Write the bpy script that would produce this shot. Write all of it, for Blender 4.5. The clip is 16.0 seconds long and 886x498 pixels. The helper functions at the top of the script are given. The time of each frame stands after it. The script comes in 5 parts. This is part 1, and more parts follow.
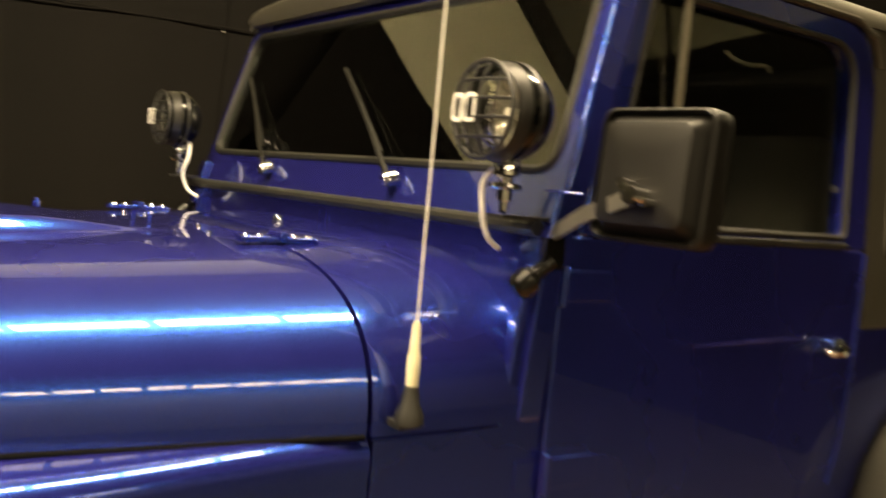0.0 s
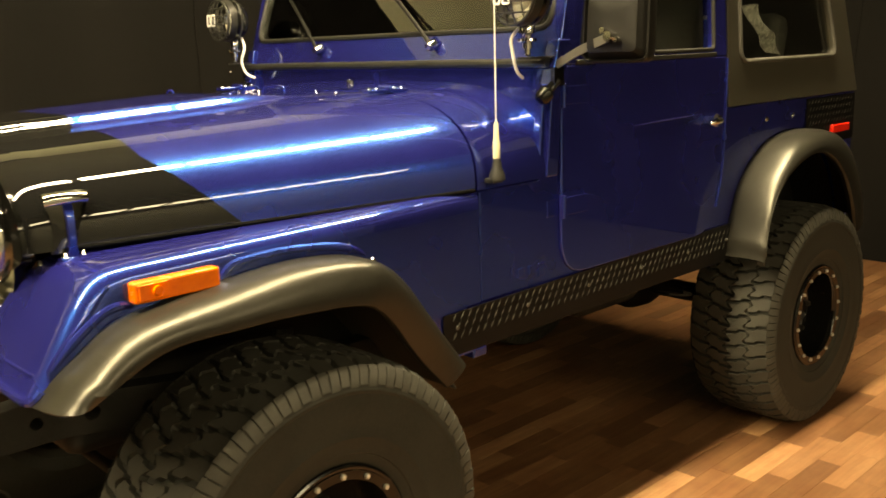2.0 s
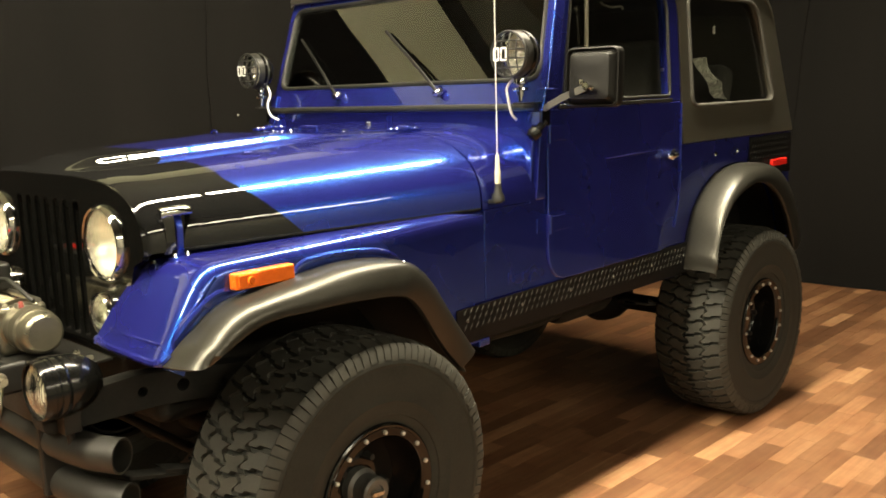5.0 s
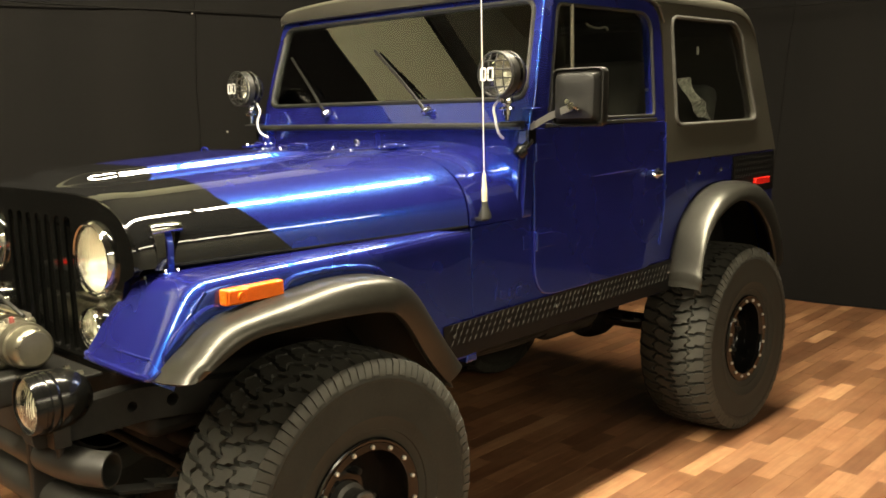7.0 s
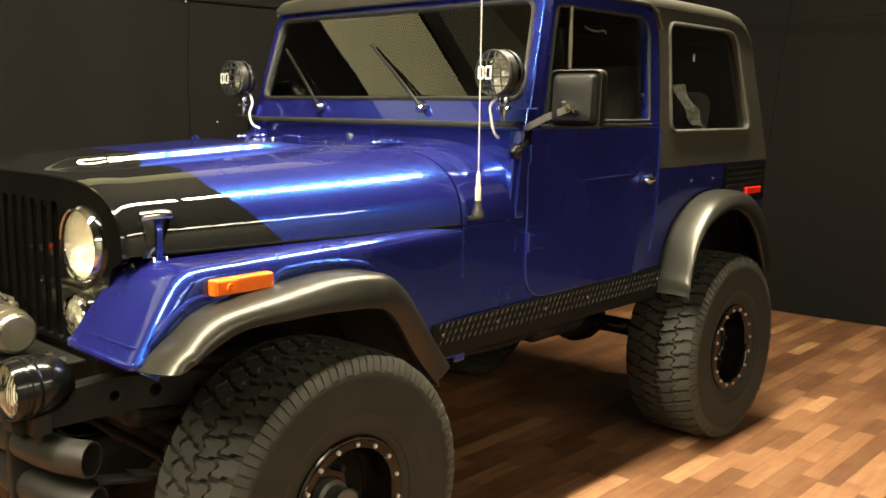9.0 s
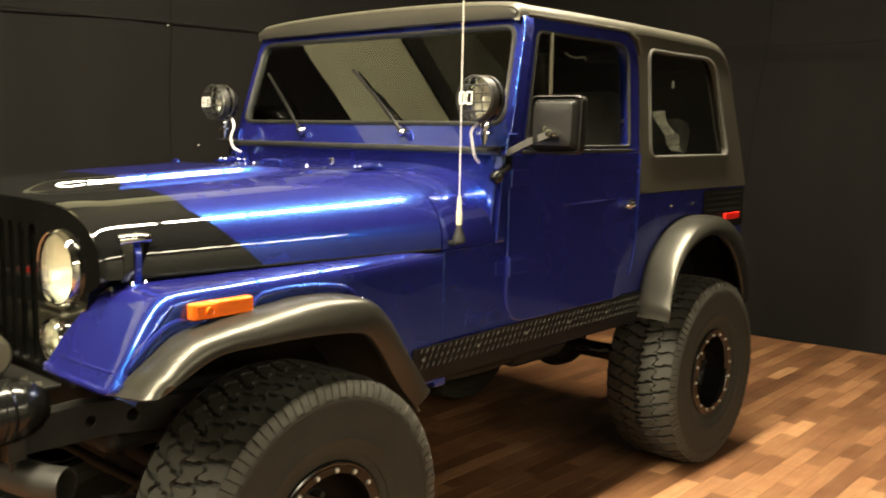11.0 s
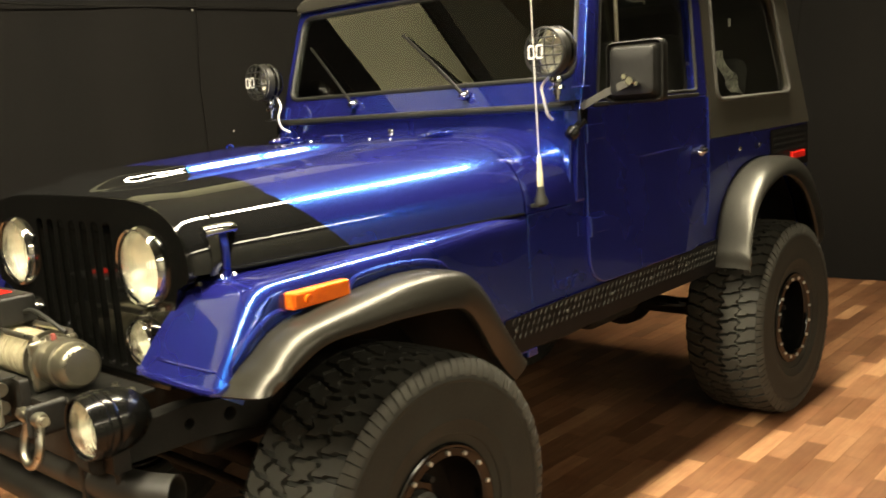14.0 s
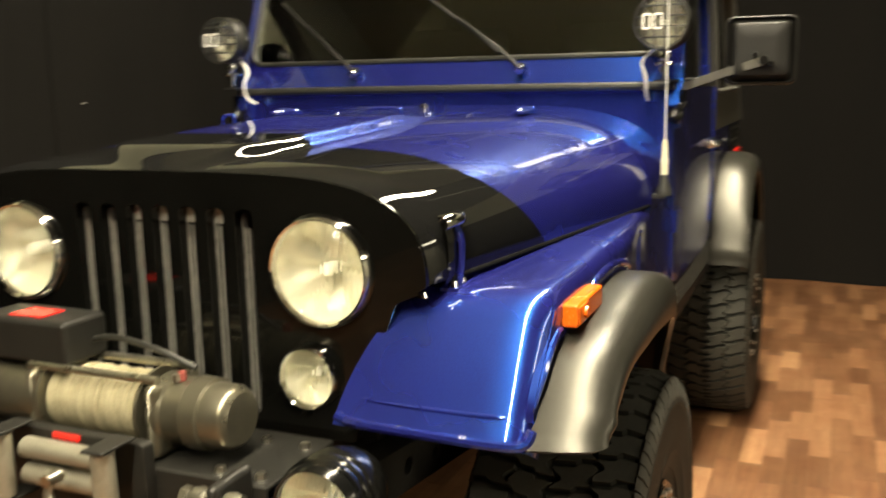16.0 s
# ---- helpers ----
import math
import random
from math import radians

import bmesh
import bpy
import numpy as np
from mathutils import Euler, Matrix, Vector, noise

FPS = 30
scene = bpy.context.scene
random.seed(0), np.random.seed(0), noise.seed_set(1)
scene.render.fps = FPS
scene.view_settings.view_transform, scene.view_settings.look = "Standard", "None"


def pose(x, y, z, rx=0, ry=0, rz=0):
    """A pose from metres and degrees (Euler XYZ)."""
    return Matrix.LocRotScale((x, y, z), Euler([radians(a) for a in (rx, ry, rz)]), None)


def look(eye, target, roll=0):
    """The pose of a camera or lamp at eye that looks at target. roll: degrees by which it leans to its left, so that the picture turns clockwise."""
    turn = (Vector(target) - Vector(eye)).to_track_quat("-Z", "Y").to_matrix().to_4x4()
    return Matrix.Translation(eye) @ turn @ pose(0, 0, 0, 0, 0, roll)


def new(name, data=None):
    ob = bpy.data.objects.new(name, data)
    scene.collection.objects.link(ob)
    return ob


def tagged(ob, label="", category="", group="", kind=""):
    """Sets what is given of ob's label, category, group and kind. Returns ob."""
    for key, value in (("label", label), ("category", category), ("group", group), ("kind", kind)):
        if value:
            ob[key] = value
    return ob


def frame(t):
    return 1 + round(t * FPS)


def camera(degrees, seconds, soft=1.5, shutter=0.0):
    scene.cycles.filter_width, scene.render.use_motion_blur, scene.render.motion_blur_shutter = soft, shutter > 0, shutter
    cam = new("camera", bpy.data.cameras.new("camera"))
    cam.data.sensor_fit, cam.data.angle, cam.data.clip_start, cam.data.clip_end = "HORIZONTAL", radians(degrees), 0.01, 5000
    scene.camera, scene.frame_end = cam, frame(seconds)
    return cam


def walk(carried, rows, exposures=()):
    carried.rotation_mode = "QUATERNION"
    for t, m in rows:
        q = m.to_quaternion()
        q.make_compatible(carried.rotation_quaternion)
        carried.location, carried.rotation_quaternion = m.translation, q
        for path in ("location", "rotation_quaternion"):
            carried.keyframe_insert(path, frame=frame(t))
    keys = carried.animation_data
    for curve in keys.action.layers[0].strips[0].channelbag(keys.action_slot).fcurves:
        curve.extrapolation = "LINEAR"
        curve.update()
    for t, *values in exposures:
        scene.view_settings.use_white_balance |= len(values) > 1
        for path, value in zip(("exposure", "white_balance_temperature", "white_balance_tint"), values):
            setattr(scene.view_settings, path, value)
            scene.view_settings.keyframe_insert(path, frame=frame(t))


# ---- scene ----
cam = camera(51.8, 16.0, soft=1.65, shutter=0.55)
PATH = [
    (0, (-0.073, -1.803, 1.495), (1.097, -0.187, 1.352), 5.0),
    (0.5, (-0.271, -2.008, 1.499), (1.036, -0.521, 1.22), 0.5),
    (1, (-0.632, -2.058, 1.466), (0.647, -0.586, 1.022), -2.3),
    (1.5, (-0.909, -2.176, 1.484), (0.371, -0.689, 1.099), 2.9),
    (2, (-1.068, -2.348, 1.487), (0.277, -0.932, 1.056), -1.9),
    (2.5, (-1.208, -2.301, 1.484), (0.141, -0.893, 1.041), -1.6),
    (3, (-1.437, -2.252, 1.476), (-0.031, -0.92, 0.977), 0.2),
    (3.5, (-1.5, -2.298, 1.511), (0.009, -1.053, 1.096), 0.3),
    (4, (-1.537, -2.473, 1.509), (-0.044, -1.191, 1.153), 0.6),
    (4.2, (-1.542, -2.538, 1.504), (-0.068, -1.232, 1.156), 0.3),
    (6.3, (-1.593, -2.677, 1.509), (-0.212, -1.27, 1.176), -3.2),
    (6.5, (-1.59, -2.672, 1.511), (-0.189, -1.281, 1.19), -3.2),
    (7, (-1.589, -2.671, 1.512), (-0.152, -1.315, 1.203), -1.6),
    (7.5, (-1.587, -2.67, 1.509), (-0.152, -1.31, 1.204), -0.6),
    (8, (-1.582, -2.663, 1.513), (-0.104, -1.352, 1.204), 0.7),
    (8.2, (-1.585, -2.658, 1.512), (-0.121, -1.334, 1.188), 0.4),
    (10.3, (-1.592, -2.619, 1.494), (-0.133, -1.280, 1.213), 0.7),
    (10.5, (-1.595, -2.641, 1.497), (-0.143, -1.295, 1.211), 0.5),
    (11, (-1.587, -2.64, 1.504), (-0.094, -1.334, 1.247), 0.9),
    (11.5, (-1.571, -2.642, 1.524), (-0.026, -1.391, 1.306), -0.2),
    (12, (-1.559, -2.637, 1.523), (-0.009, -1.393, 1.305), -0.4),
    (12.5, (-1.561, -2.638, 1.513), (-0.039, -1.366, 1.256), 0.1),
    (13, (-1.566, -2.642, 1.511), (-0.08, -1.329, 1.25), -0.3),
    (13.5, (-1.562, -2.605, 1.505), (-0.082, -1.29, 1.22), 0.1),
    (14, (-1.622, -2.394, 1.488), (-0.162, -1.065, 1.165), -4.2),
    (14.5, (-1.675, -2.127, 1.482), (-0.139, -0.897, 1.127), -3.6),
    (15, (-1.556, -1.779, 1.466), (0.057, -0.653, 1.104), -2.7),
    (15.5, (-1.792, -1.445, 1.46), (-0.145, -0.378, 1.073), -1.1),
    (16, (-1.835, -1.161, 1.457), (-0.029, -0.381, 1.099), -1.1),
]
EXPOSURES = [(0.0, -0.18, 8700, 15), (0.5, 0.20, 11800, 14), (1.0, 0.06, 13000, 9), (1.5, 0.04, 11200, 5), (2.0, 0.10, 9200, 8), (3.0, 0.13, 7000, 11), (4.0, 0.21, 6850, 11),
             (8.0, 0.34, 6900, 11), (11.0, 0.42, 7000, 11), (12.0, 0.55, 7200, 11), (13.0, 0.36, 7100, 11), (14.0, 0.18, 6900, 11), (15.5, 0.06, 6900, 11), (16.0, -0.12, 6900, 11)]
walk(cam, [(t, look(eye, target, roll)) for t, eye, target, roll in PATH], EXPOSURES)

# ---- world and lights ----
FLOOR = -0.025
SOUTH_EDGE = -2.37  # the planks end here
world = bpy.data.worlds.new("dim_hall")
scene.world = world
world.use_nodes = True
world.node_tree.nodes["Background"].inputs[0].default_value = (0.9, 0.85, 0.7, 1)
world.node_tree.nodes["Background"].inputs[1].default_value = 0.02
TUBE_POWER = 275.0


# ---- materials ----
def nodes(name):
    m = bpy.data.materials.new(name)
    m.use_nodes = True
    nt = m.node_tree
    return m, nt, nt.nodes["Principled BSDF"]


def coords(nt, scale=1.0):
    tc = nt.nodes.new("ShaderNodeTexCoord")
    mp = nt.nodes.new("ShaderNodeMapping")
    s = scale if isinstance(scale, tuple) else (scale,) * 3
    mp.inputs["Scale"].default_value = s
    nt.links.new(tc.outputs["Object"], mp.inputs["Vector"])
    return mp.outputs["Vector"]


def noise_tex(nt, vec, scale, detail=4.0, rough=0.55):
    n = nt.nodes.new("ShaderNodeTexNoise")
    n.inputs["Scale"].default_value = scale
    n.inputs["Detail"].default_value = detail
    n.inputs["Roughness"].default_value = rough
    nt.links.new(vec, n.inputs["Vector"])
    return n.outputs["Fac"]


def ramp(nt, fac, stops):
    r = nt.nodes.new("ShaderNodeValToRGB")
    while len(r.color_ramp.elements) < len(stops):
        r.color_ramp.elements.new(0.5)
    for e, (p, c) in zip(r.color_ramp.elements, stops):
        e.position = p
        e.color = (*c, 1) if not isinstance(c, float) else (c, c, c, 1)
    nt.links.new(fac, r.inputs["Fac"])
    return r.outputs["Color"]


def bump(nt, bsdf, fac, strength, dist=0.002):
    b = nt.nodes.new("ShaderNodeBump")
    b.inputs["Strength"].default_value = strength
    b.inputs["Distance"].default_value = dist
    nt.links.new(fac, b.inputs["Height"])
    nt.links.new(b.outputs["Normal"], bsdf.inputs["Normal"])


def surface(name, lo, hi, rough=(0.4, 0.6), metal=0.0, coarse=6.0, fine=120.0, relief=0.15, dist=0.001, coat=0.0, spec=0.5):
    """A surface with colour and gloss that vary at two scales."""
    m, nt, b = nodes(name)
    v = coords(nt)
    big, small = noise_tex(nt, v, coarse), noise_tex(nt, v, fine, 3.0)
    mix = nt.nodes.new("ShaderNodeMath")
    mix.operation = "MULTIPLY_ADD"
    nt.links.new(small, mix.inputs[0])
    mix.inputs[1].default_value = 0.4
    half = nt.nodes.new("ShaderNodeMath")
    half.operation = "MULTIPLY"
    half.inputs[1].default_value = 0.6
    nt.links.new(big, half.inputs[0])
    nt.links.new(half.outputs[0], mix.inputs[2])
    nt.links.new(ramp(nt, mix.outputs[0], [(0.3, lo), (0.7, hi)]), b.inputs["Base Color"])
    nt.links.new(ramp(nt, mix.outputs[0], [(0.3, rough[0]), (0.7, rough[1])]), b.inputs["Roughness"])
    b.inputs["Metallic"].default_value = metal
    b.inputs["Coat Weight"].default_value = coat
    b.inputs["Specular IOR Level"].default_value = spec
    if relief:
        bump(nt, b, small, relief, dist)
    return m


BLACK = (0.006, 0.006, 0.006)


def car_paint(name, stripe=False):
    """Azure metal flakes over an indigo ground under clear lacquer; the hood's front is black behind a slanting edge."""
    m, nt, ground = nodes(name)
    v = coords(nt)
    flake = noise_tex(nt, v, 900.0, 1.0)
    haze = noise_tex(nt, v, 3.0, 3.0)
    metal = nt.nodes.new("ShaderNodeBsdfPrincipled")
    mix = nt.nodes.new("ShaderNodeMixShader")
    nt.links.new(ramp(nt, flake, [(0.25, (0.003, 0.060, 0.36)), (0.75, (0.008, 0.135, 0.66))]), metal.inputs["Base Color"])
    nt.links.new(ramp(nt, haze, [(0.3, (0.0110, 0.0102, 0.110)), (0.7, (0.0150, 0.0138, 0.145))]), ground.inputs["Base Color"])
    metal.inputs["Metallic"].default_value = 1.0
    nt.links.new(ramp(nt, haze, [(0.3, 0.25), (0.7, 0.29)]), metal.inputs["Roughness"])
    ground.inputs["Roughness"].default_value = 0.35
    ground.inputs["Specular IOR Level"].default_value = 0.05
    nt.links.new(ground.outputs[0], mix.inputs[1])
    nt.links.new(metal.outputs[0], mix.inputs[2])
    mix.inputs["Fac"].default_value = 0.36
    finish = mix.outputs[0]
    shades = [ground, metal]
    if stripe:
        sep = nt.nodes.new("ShaderNodeSeparateXYZ")
        nt.links.new(v, sep.inputs[0])
        # edge: x = -0.195 on top, sliding back by 1.07 for each metre below z = 1.284
        a = nt.nodes.new("ShaderNodeMath")
        a.operation = "SUBTRACT"
        a.inputs[0].default_value = 1.284
        nt.links.new(sep.outputs["Z"], a.inputs[1])
        c = nt.nodes.new("ShaderNodeMath")
        c.operation = "MAXIMUM"
        c.inputs[1].default_value = 0.0
        nt.links.new(a.outputs[0], c.inputs[0])
        d = nt.nodes.new("ShaderNodeMath")
        d.operation = "MULTIPLY_ADD"
        d.inputs[1].default_value = 1.07
        d.inputs[2].default_value = -0.195
        nt.links.new(c.outputs[0], d.inputs[0])
        g = nt.nodes.new("ShaderNodeMath")
        g.operation = "GREATER_THAN"
        nt.links.new(sep.outputs["X"], g.inputs[0])
        nt.links.new(d.outputs[0], g.inputs[1])
        black = nt.nodes.new("ShaderNodeBsdfPrincipled")
        black.inputs["Base Color"].default_value = (*BLACK, 1)
        nt.links.new(ramp(nt, haze, [(0.3, 0.4), (0.7, 0.5)]), black.inputs["Roughness"])
        black.inputs["Specular IOR Level"].default_value = 0.0
        both = nt.nodes.new("ShaderNodeMixShader")
        nt.links.new(g.outputs[0], both.inputs["Fac"])
        nt.links.new(black.outputs[0], both.inputs[1])
        nt.links.new(finish, both.inputs[2])
        finish = both.outputs[0]
        shades.append(black)
    ripple = noise_tex(nt, v, 9.0, 1.0)
    for b in shades:
        b.inputs["Coat Weight"].default_value = 1.0
        b.inputs["Coat Roughness"].default_value = 0.006
        b.inputs["Coat IOR"].default_value = 1.55
        bump(nt, b, ripple, 0.012, 0.0006)
    nt.links.new(finish, nt.nodes["Material Output"].inputs["Surface"])
    return m


def plain(name, colour, rough=0.4, metal=0.0, coat=0.0):
    return surface(name, tuple(c * 0.85 for c in colour), tuple(min(1, c * 1.15) for c in colour), (rough * 0.85, min(1, rough * 1.15)), metal, 9.0, 150.0, 0.05, 0.0005, coat)


def glass(name, colour, rough=0.0):
    m, nt, b = nodes(name)
    b.inputs["Base Color"].default_value = (*colour, 1)
    b.inputs["Transmission Weight"].default_value = 1.0
    b.inputs["IOR"].default_value = 1.5
    b.inputs["Roughness"].default_value = rough
    return m


def thin_glass(name, colour, ior):
    """Flat tinted glass that lets sight straight through and mirrors by its index."""
    m, nt, b = nodes(name)
    nt.nodes.remove(b)
    clear, shine = nt.nodes.new("ShaderNodeBsdfTransparent"), nt.nodes.new("ShaderNodeBsdfGlossy")
    gloss, mix = nt.nodes.new("ShaderNodeFresnel"), nt.nodes.new("ShaderNodeMixShader")
    clear.inputs["Color"].default_value = (*colour, 1)
    shine.inputs["Roughness"].default_value = 0.0
    gloss.inputs["IOR"].default_value = ior
    nt.links.new(gloss.outputs[0], mix.inputs["Fac"])
    nt.links.new(clear.outputs[0], mix.inputs[1])
    nt.links.new(shine.outputs[0], mix.inputs[2])
    nt.links.new(mix.outputs[0], nt.nodes["Material Output"].inputs["Surface"])
    return m


def lens_glass(name, colour=(0.95, 0.95, 0.9)):
    """Clear lamp glass with uneven pressed zones."""
    m, nt, b = nodes(name)
    b.inputs["Base Color"].default_value = (*colour, 1)
    b.inputs["Transmission Weight"].default_value = 1.0
    b.inputs["Roughness"].default_value = 0.02
    flute = nt.nodes.new("ShaderNodeTexWave")
    flute.bands_direction = "Y"
    flute.inputs["Scale"].default_value = 38.0
    flute.inputs["Distortion"].default_value = 0.4
    nt.links.new(coords(nt), flute.inputs["Vector"])
    zones = noise_tex(nt, coords(nt, (20.0, 34.0, 20.0)), 1.0, 1.0)
    both = nt.nodes.new("ShaderNodeMath")
    both.operation = "MULTIPLY"
    nt.links.new(flute.outputs["Fac"], both.inputs[0])
    nt.links.new(zones, both.inputs[1])
    bump(nt, b, both.outputs[0], 0.3, 0.0014)
    return m


def wood(name, island):
    m, nt, b = nodes(name)
    if island:
        g = nt.nodes.new("ShaderNodeNewGeometry")
        rnd = g.outputs["Random Per Island"]
    else:
        g = nt.nodes.new("ShaderNodeObjectInfo")
        rnd = g.outputs["Random"]
    tone = ramp(nt, rnd, [(0.0, (0.125, 0.058, 0.028)), (0.35, (0.175, 0.084, 0.041)), (0.6, (0.218, 0.108, 0.053)), (0.88, (0.280, 0.144, 0.072)), (1.0, (0.39, 0.217, 0.112))])
    geo = nt.nodes.new("ShaderNodeNewGeometry")
    mp = nt.nodes.new("ShaderNodeMapping")
    mp.inputs["Scale"].default_value = (3.0, 40.0, 40.0)
    off = nt.nodes.new("ShaderNodeCombineXYZ")
    mul = nt.nodes.new("ShaderNodeMath")
    mul.operation = "MULTIPLY"
    mul.inputs[1].default_value = 37.0
    nt.links.new(rnd, mul.inputs[0])
    nt.links.new(mul.outputs[0], off.inputs[0])
    nt.links.new(off.outputs[0], mp.inputs["Location"])
    nt.links.new(geo.outputs["Position"], mp.inputs["Vector"])
    grain = noise_tex(nt, mp.outputs["Vector"], 1.0, 6.0, 0.65)
    mx = nt.nodes.new("ShaderNodeMix")
    mx.data_type = "RGBA"
    mx.blend_type = "MULTIPLY"
    mx.inputs["Factor"].default_value = 0.75
    nt.links.new(tone, mx.inputs["A"])
    nt.links.new(ramp(nt, grain, [(0.3, (0.52, 0.46, 0.42)), (0.65, (1.0, 1.0, 1.0))]), mx.inputs["B"])
    worn = noise_tex(nt, geo.outputs["Position"], 2.5)
    scuff = nt.nodes.new("ShaderNodeMix")  # faint reddish scuffs across the planks
    scuff.data_type = "RGBA"
    scuff.blend_type = "MULTIPLY"
    scuff.inputs["Factor"].default_value = 1.0
    nt.links.new(mx.outputs["Result"], scuff.inputs["A"])
    nt.links.new(ramp(nt, noise_tex(nt, geo.outputs["Position"], 7.0, 5.0, 0.7), [(0.36, (0.88, 0.78, 0.74)), (0.62, (1.06, 1.08, 1.06))]), scuff.inputs["B"])
    nt.links.new(scuff.outputs["Result"], b.inputs["Base Color"])
    nt.links.new(ramp(nt, worn, [(0.3, 0.34), (0.7, 0.5)]), b.inputs["Roughness"])
    bump(nt, b, grain, 0.08, 0.001)
    return m


def cloth(name, lo, hi):
    m, nt, b = nodes(name)
    v = coords(nt)
    fold = noise_tex(nt, coords(nt, (1.2, 1.2, 0.25)), 2.0, 5.0)
    weave = noise_tex(nt, v, 400.0, 2.0)
    nt.links.new(ramp(nt, fold, [(0.3, lo), (0.7, hi)]), b.inputs["Base Color"])
    b.inputs["Roughness"].default_value = 0.9
    b.inputs["Specular IOR Level"].default_value = 0.2
    bump(nt, b, weave, 0.3, 0.001)
    return m


def glow(name, colour, strength):
    m, nt, b = nodes(name)
    b.inputs["Base Color"].default_value = (0.9, 0.9, 0.85, 1)
    b.inputs["Emission Color"].default_value = (*colour, 1)
    b.inputs["Emission Strength"].default_value = strength
    return m


M_BLUE = car_paint("blue_metallic_paint")
M_HOOD = car_paint("blue_and_black_hood_paint", True)
M_GLOSS = surface("black_gloss_paint", (0.0015, 0.0015, 0.0014), (0.003, 0.003, 0.0027), (0.06, 0.12), 0, 5, 200, 0.02, 0.0004, 1.0)
M_GRILLE = surface("black_grille_enamel", (0.002, 0.002, 0.0018), (0.004, 0.004, 0.0035), (0.10, 0.14), 0, 6, 60, 0.0, 0.0004, 0.4, 0.2)
M_SATIN = surface("black_satin_steel", (0.009, 0.0088, 0.008), (0.018, 0.0172, 0.015), (0.40, 0.55), 0, 8, 160, 0.12, 0.001, 0.0, 0.3)
# grey lifted well above black plastic, in place of stray light in the arch
M_LINER = surface("lifted_black_liner", (0.050, 0.047, 0.040), (0.085, 0.080, 0.068), (0.6, 0.8), 0, 9, 120, 0.2, 0.001, 0.0, 0.3)
M_MATT = surface("matt_black_gap", (0.003, 0.003, 0.003), (0.006, 0.006, 0.006), (0.8, 0.95), 0, 12, 150, 0.1, 0.0005, 0.0, 0.04)
M_GUARD = surface("black_guard_coating", (0.004, 0.004, 0.0045), (0.008, 0.008, 0.0085), (0.4, 0.5), 0, 10, 160, 0.1, 0.001, 0.0, 0.16)
M_FRAME = surface("grimy_black_chassis", (0.007, 0.0068, 0.006), (0.019, 0.018, 0.0155), (0.5, 0.75), 0, 14, 90, 0.3, 0.002, 0.0, 0.2)
M_FLARE = surface("dark_satin_flare_plastic", (0.034, 0.0325, 0.027), (0.046, 0.044, 0.037), (0.30, 0.37), 0.66, 4, 60, 0.0)
M_TOP = surface("charcoal_textured_hardtop", (0.036, 0.0335, 0.0255), (0.050, 0.0465, 0.036), (0.34, 0.46), 0, 6, 420, 0.35, 0.0008)
M_RUBBER = surface("black_rubber", (0.027, 0.0265, 0.022), (0.049, 0.048, 0.040), (0.6, 0.78), 0, 10, 140, 0.2, 0.001, 0.0, 0.3)
M_SIDEWALL = surface("black_tyre_sidewall", (0.021, 0.0215, 0.0185), (0.036, 0.0365, 0.0315), (0.6, 0.75), 0, 7, 140, 0.25, 0.001, 0.0, 0.14)
M_RIM = surface("black_wheel_enamel", (0.003, 0.003, 0.003), (0.006, 0.006, 0.0055), (0.10, 0.15), 0, 8, 200, 0.02, 0.0004, 0.0, 0.4)
M_PLASTIC = surface("black_moulded_plastic", (0.0045, 0.0043, 0.0036), (0.009, 0.0085, 0.007), (0.38, 0.5), 0, 9, 220, 0.1, 0.0006, 0.0, 0.3)
M_GASKET = surface("dull_grey_gasket", (0.030, 0.029, 0.024), (0.048, 0.046, 0.038), (0.6, 0.75), 0, 12, 150, 0.1)
M_SHELL = surface("black_lamp_shell", (0.003, 0.003, 0.003), (0.005, 0.005, 0.0045), (0.15, 0.19), 0, 8, 40, 0.0, 0.001, 0.0, 0.35)
M_BOLT = surface("bright_zinc_bolt", (0.50, 0.50, 0.46), (0.62, 0.62, 0.57), (0.2, 0.3), 0.25, 20, 90, 0.0)
M_CASE = surface("dark_grey_mirror_case", (0.004, 0.0037, 0.003), (0.007, 0.0066, 0.0054), (0.46, 0.56), 0, 9, 60, 0.0, 0.001, 0.0, 0.3)
M_BAR = surface("worn_black_bumper_paint", (0.012, 0.0115, 0.0098), (0.023, 0.022, 0.0185), (0.42, 0.52), 0, 10, 60, 0.0)
M_ARM = surface("satin_grey_arm", (0.085, 0.081, 0.066), (0.125, 0.119, 0.098), (0.4, 0.5), 0.3, 12, 60, 0.0)
M_TRIM = plain("black_rubber_seal", (0.012, 0.012, 0.010), 0.5)
M_CHROME = surface("chrome", (0.62, 0.61, 0.58), (0.78, 0.77, 0.74), (0.06, 0.12), 1.0, 12, 200, 0.02)
M_STEEL = surface("zinc_steel", (0.42, 0.40, 0.34), (0.62, 0.60, 0.52), (0.22, 0.4), 1.0, 20, 180, 0.15)
M_MIRRORED = surface("silvered_bowl", (0.74, 0.72, 0.58), (0.88, 0.86, 0.72), (0.12, 0.24), 0.56, 24, 45, 0.8, 0.006)
M_SPOTBOWL = surface("spot_lamp_bowl", (0.72, 0.70, 0.62), (0.88, 0.86, 0.78), (0.14, 0.24), 0.72, 24, 45, 0.8, 0.006)
M_GLASS = glass("tinted_glass", (0.62, 0.64, 0.58))
M_SCREEN = thin_glass("windscreen_glass", (0.58, 0.62, 0.54), 1.92)
M_CLEAR = thin_glass("clear_lamp_glass", (0.94, 0.94, 0.90), 1.3)
M_LENS = lens_glass("ribbed_lamp_glass")
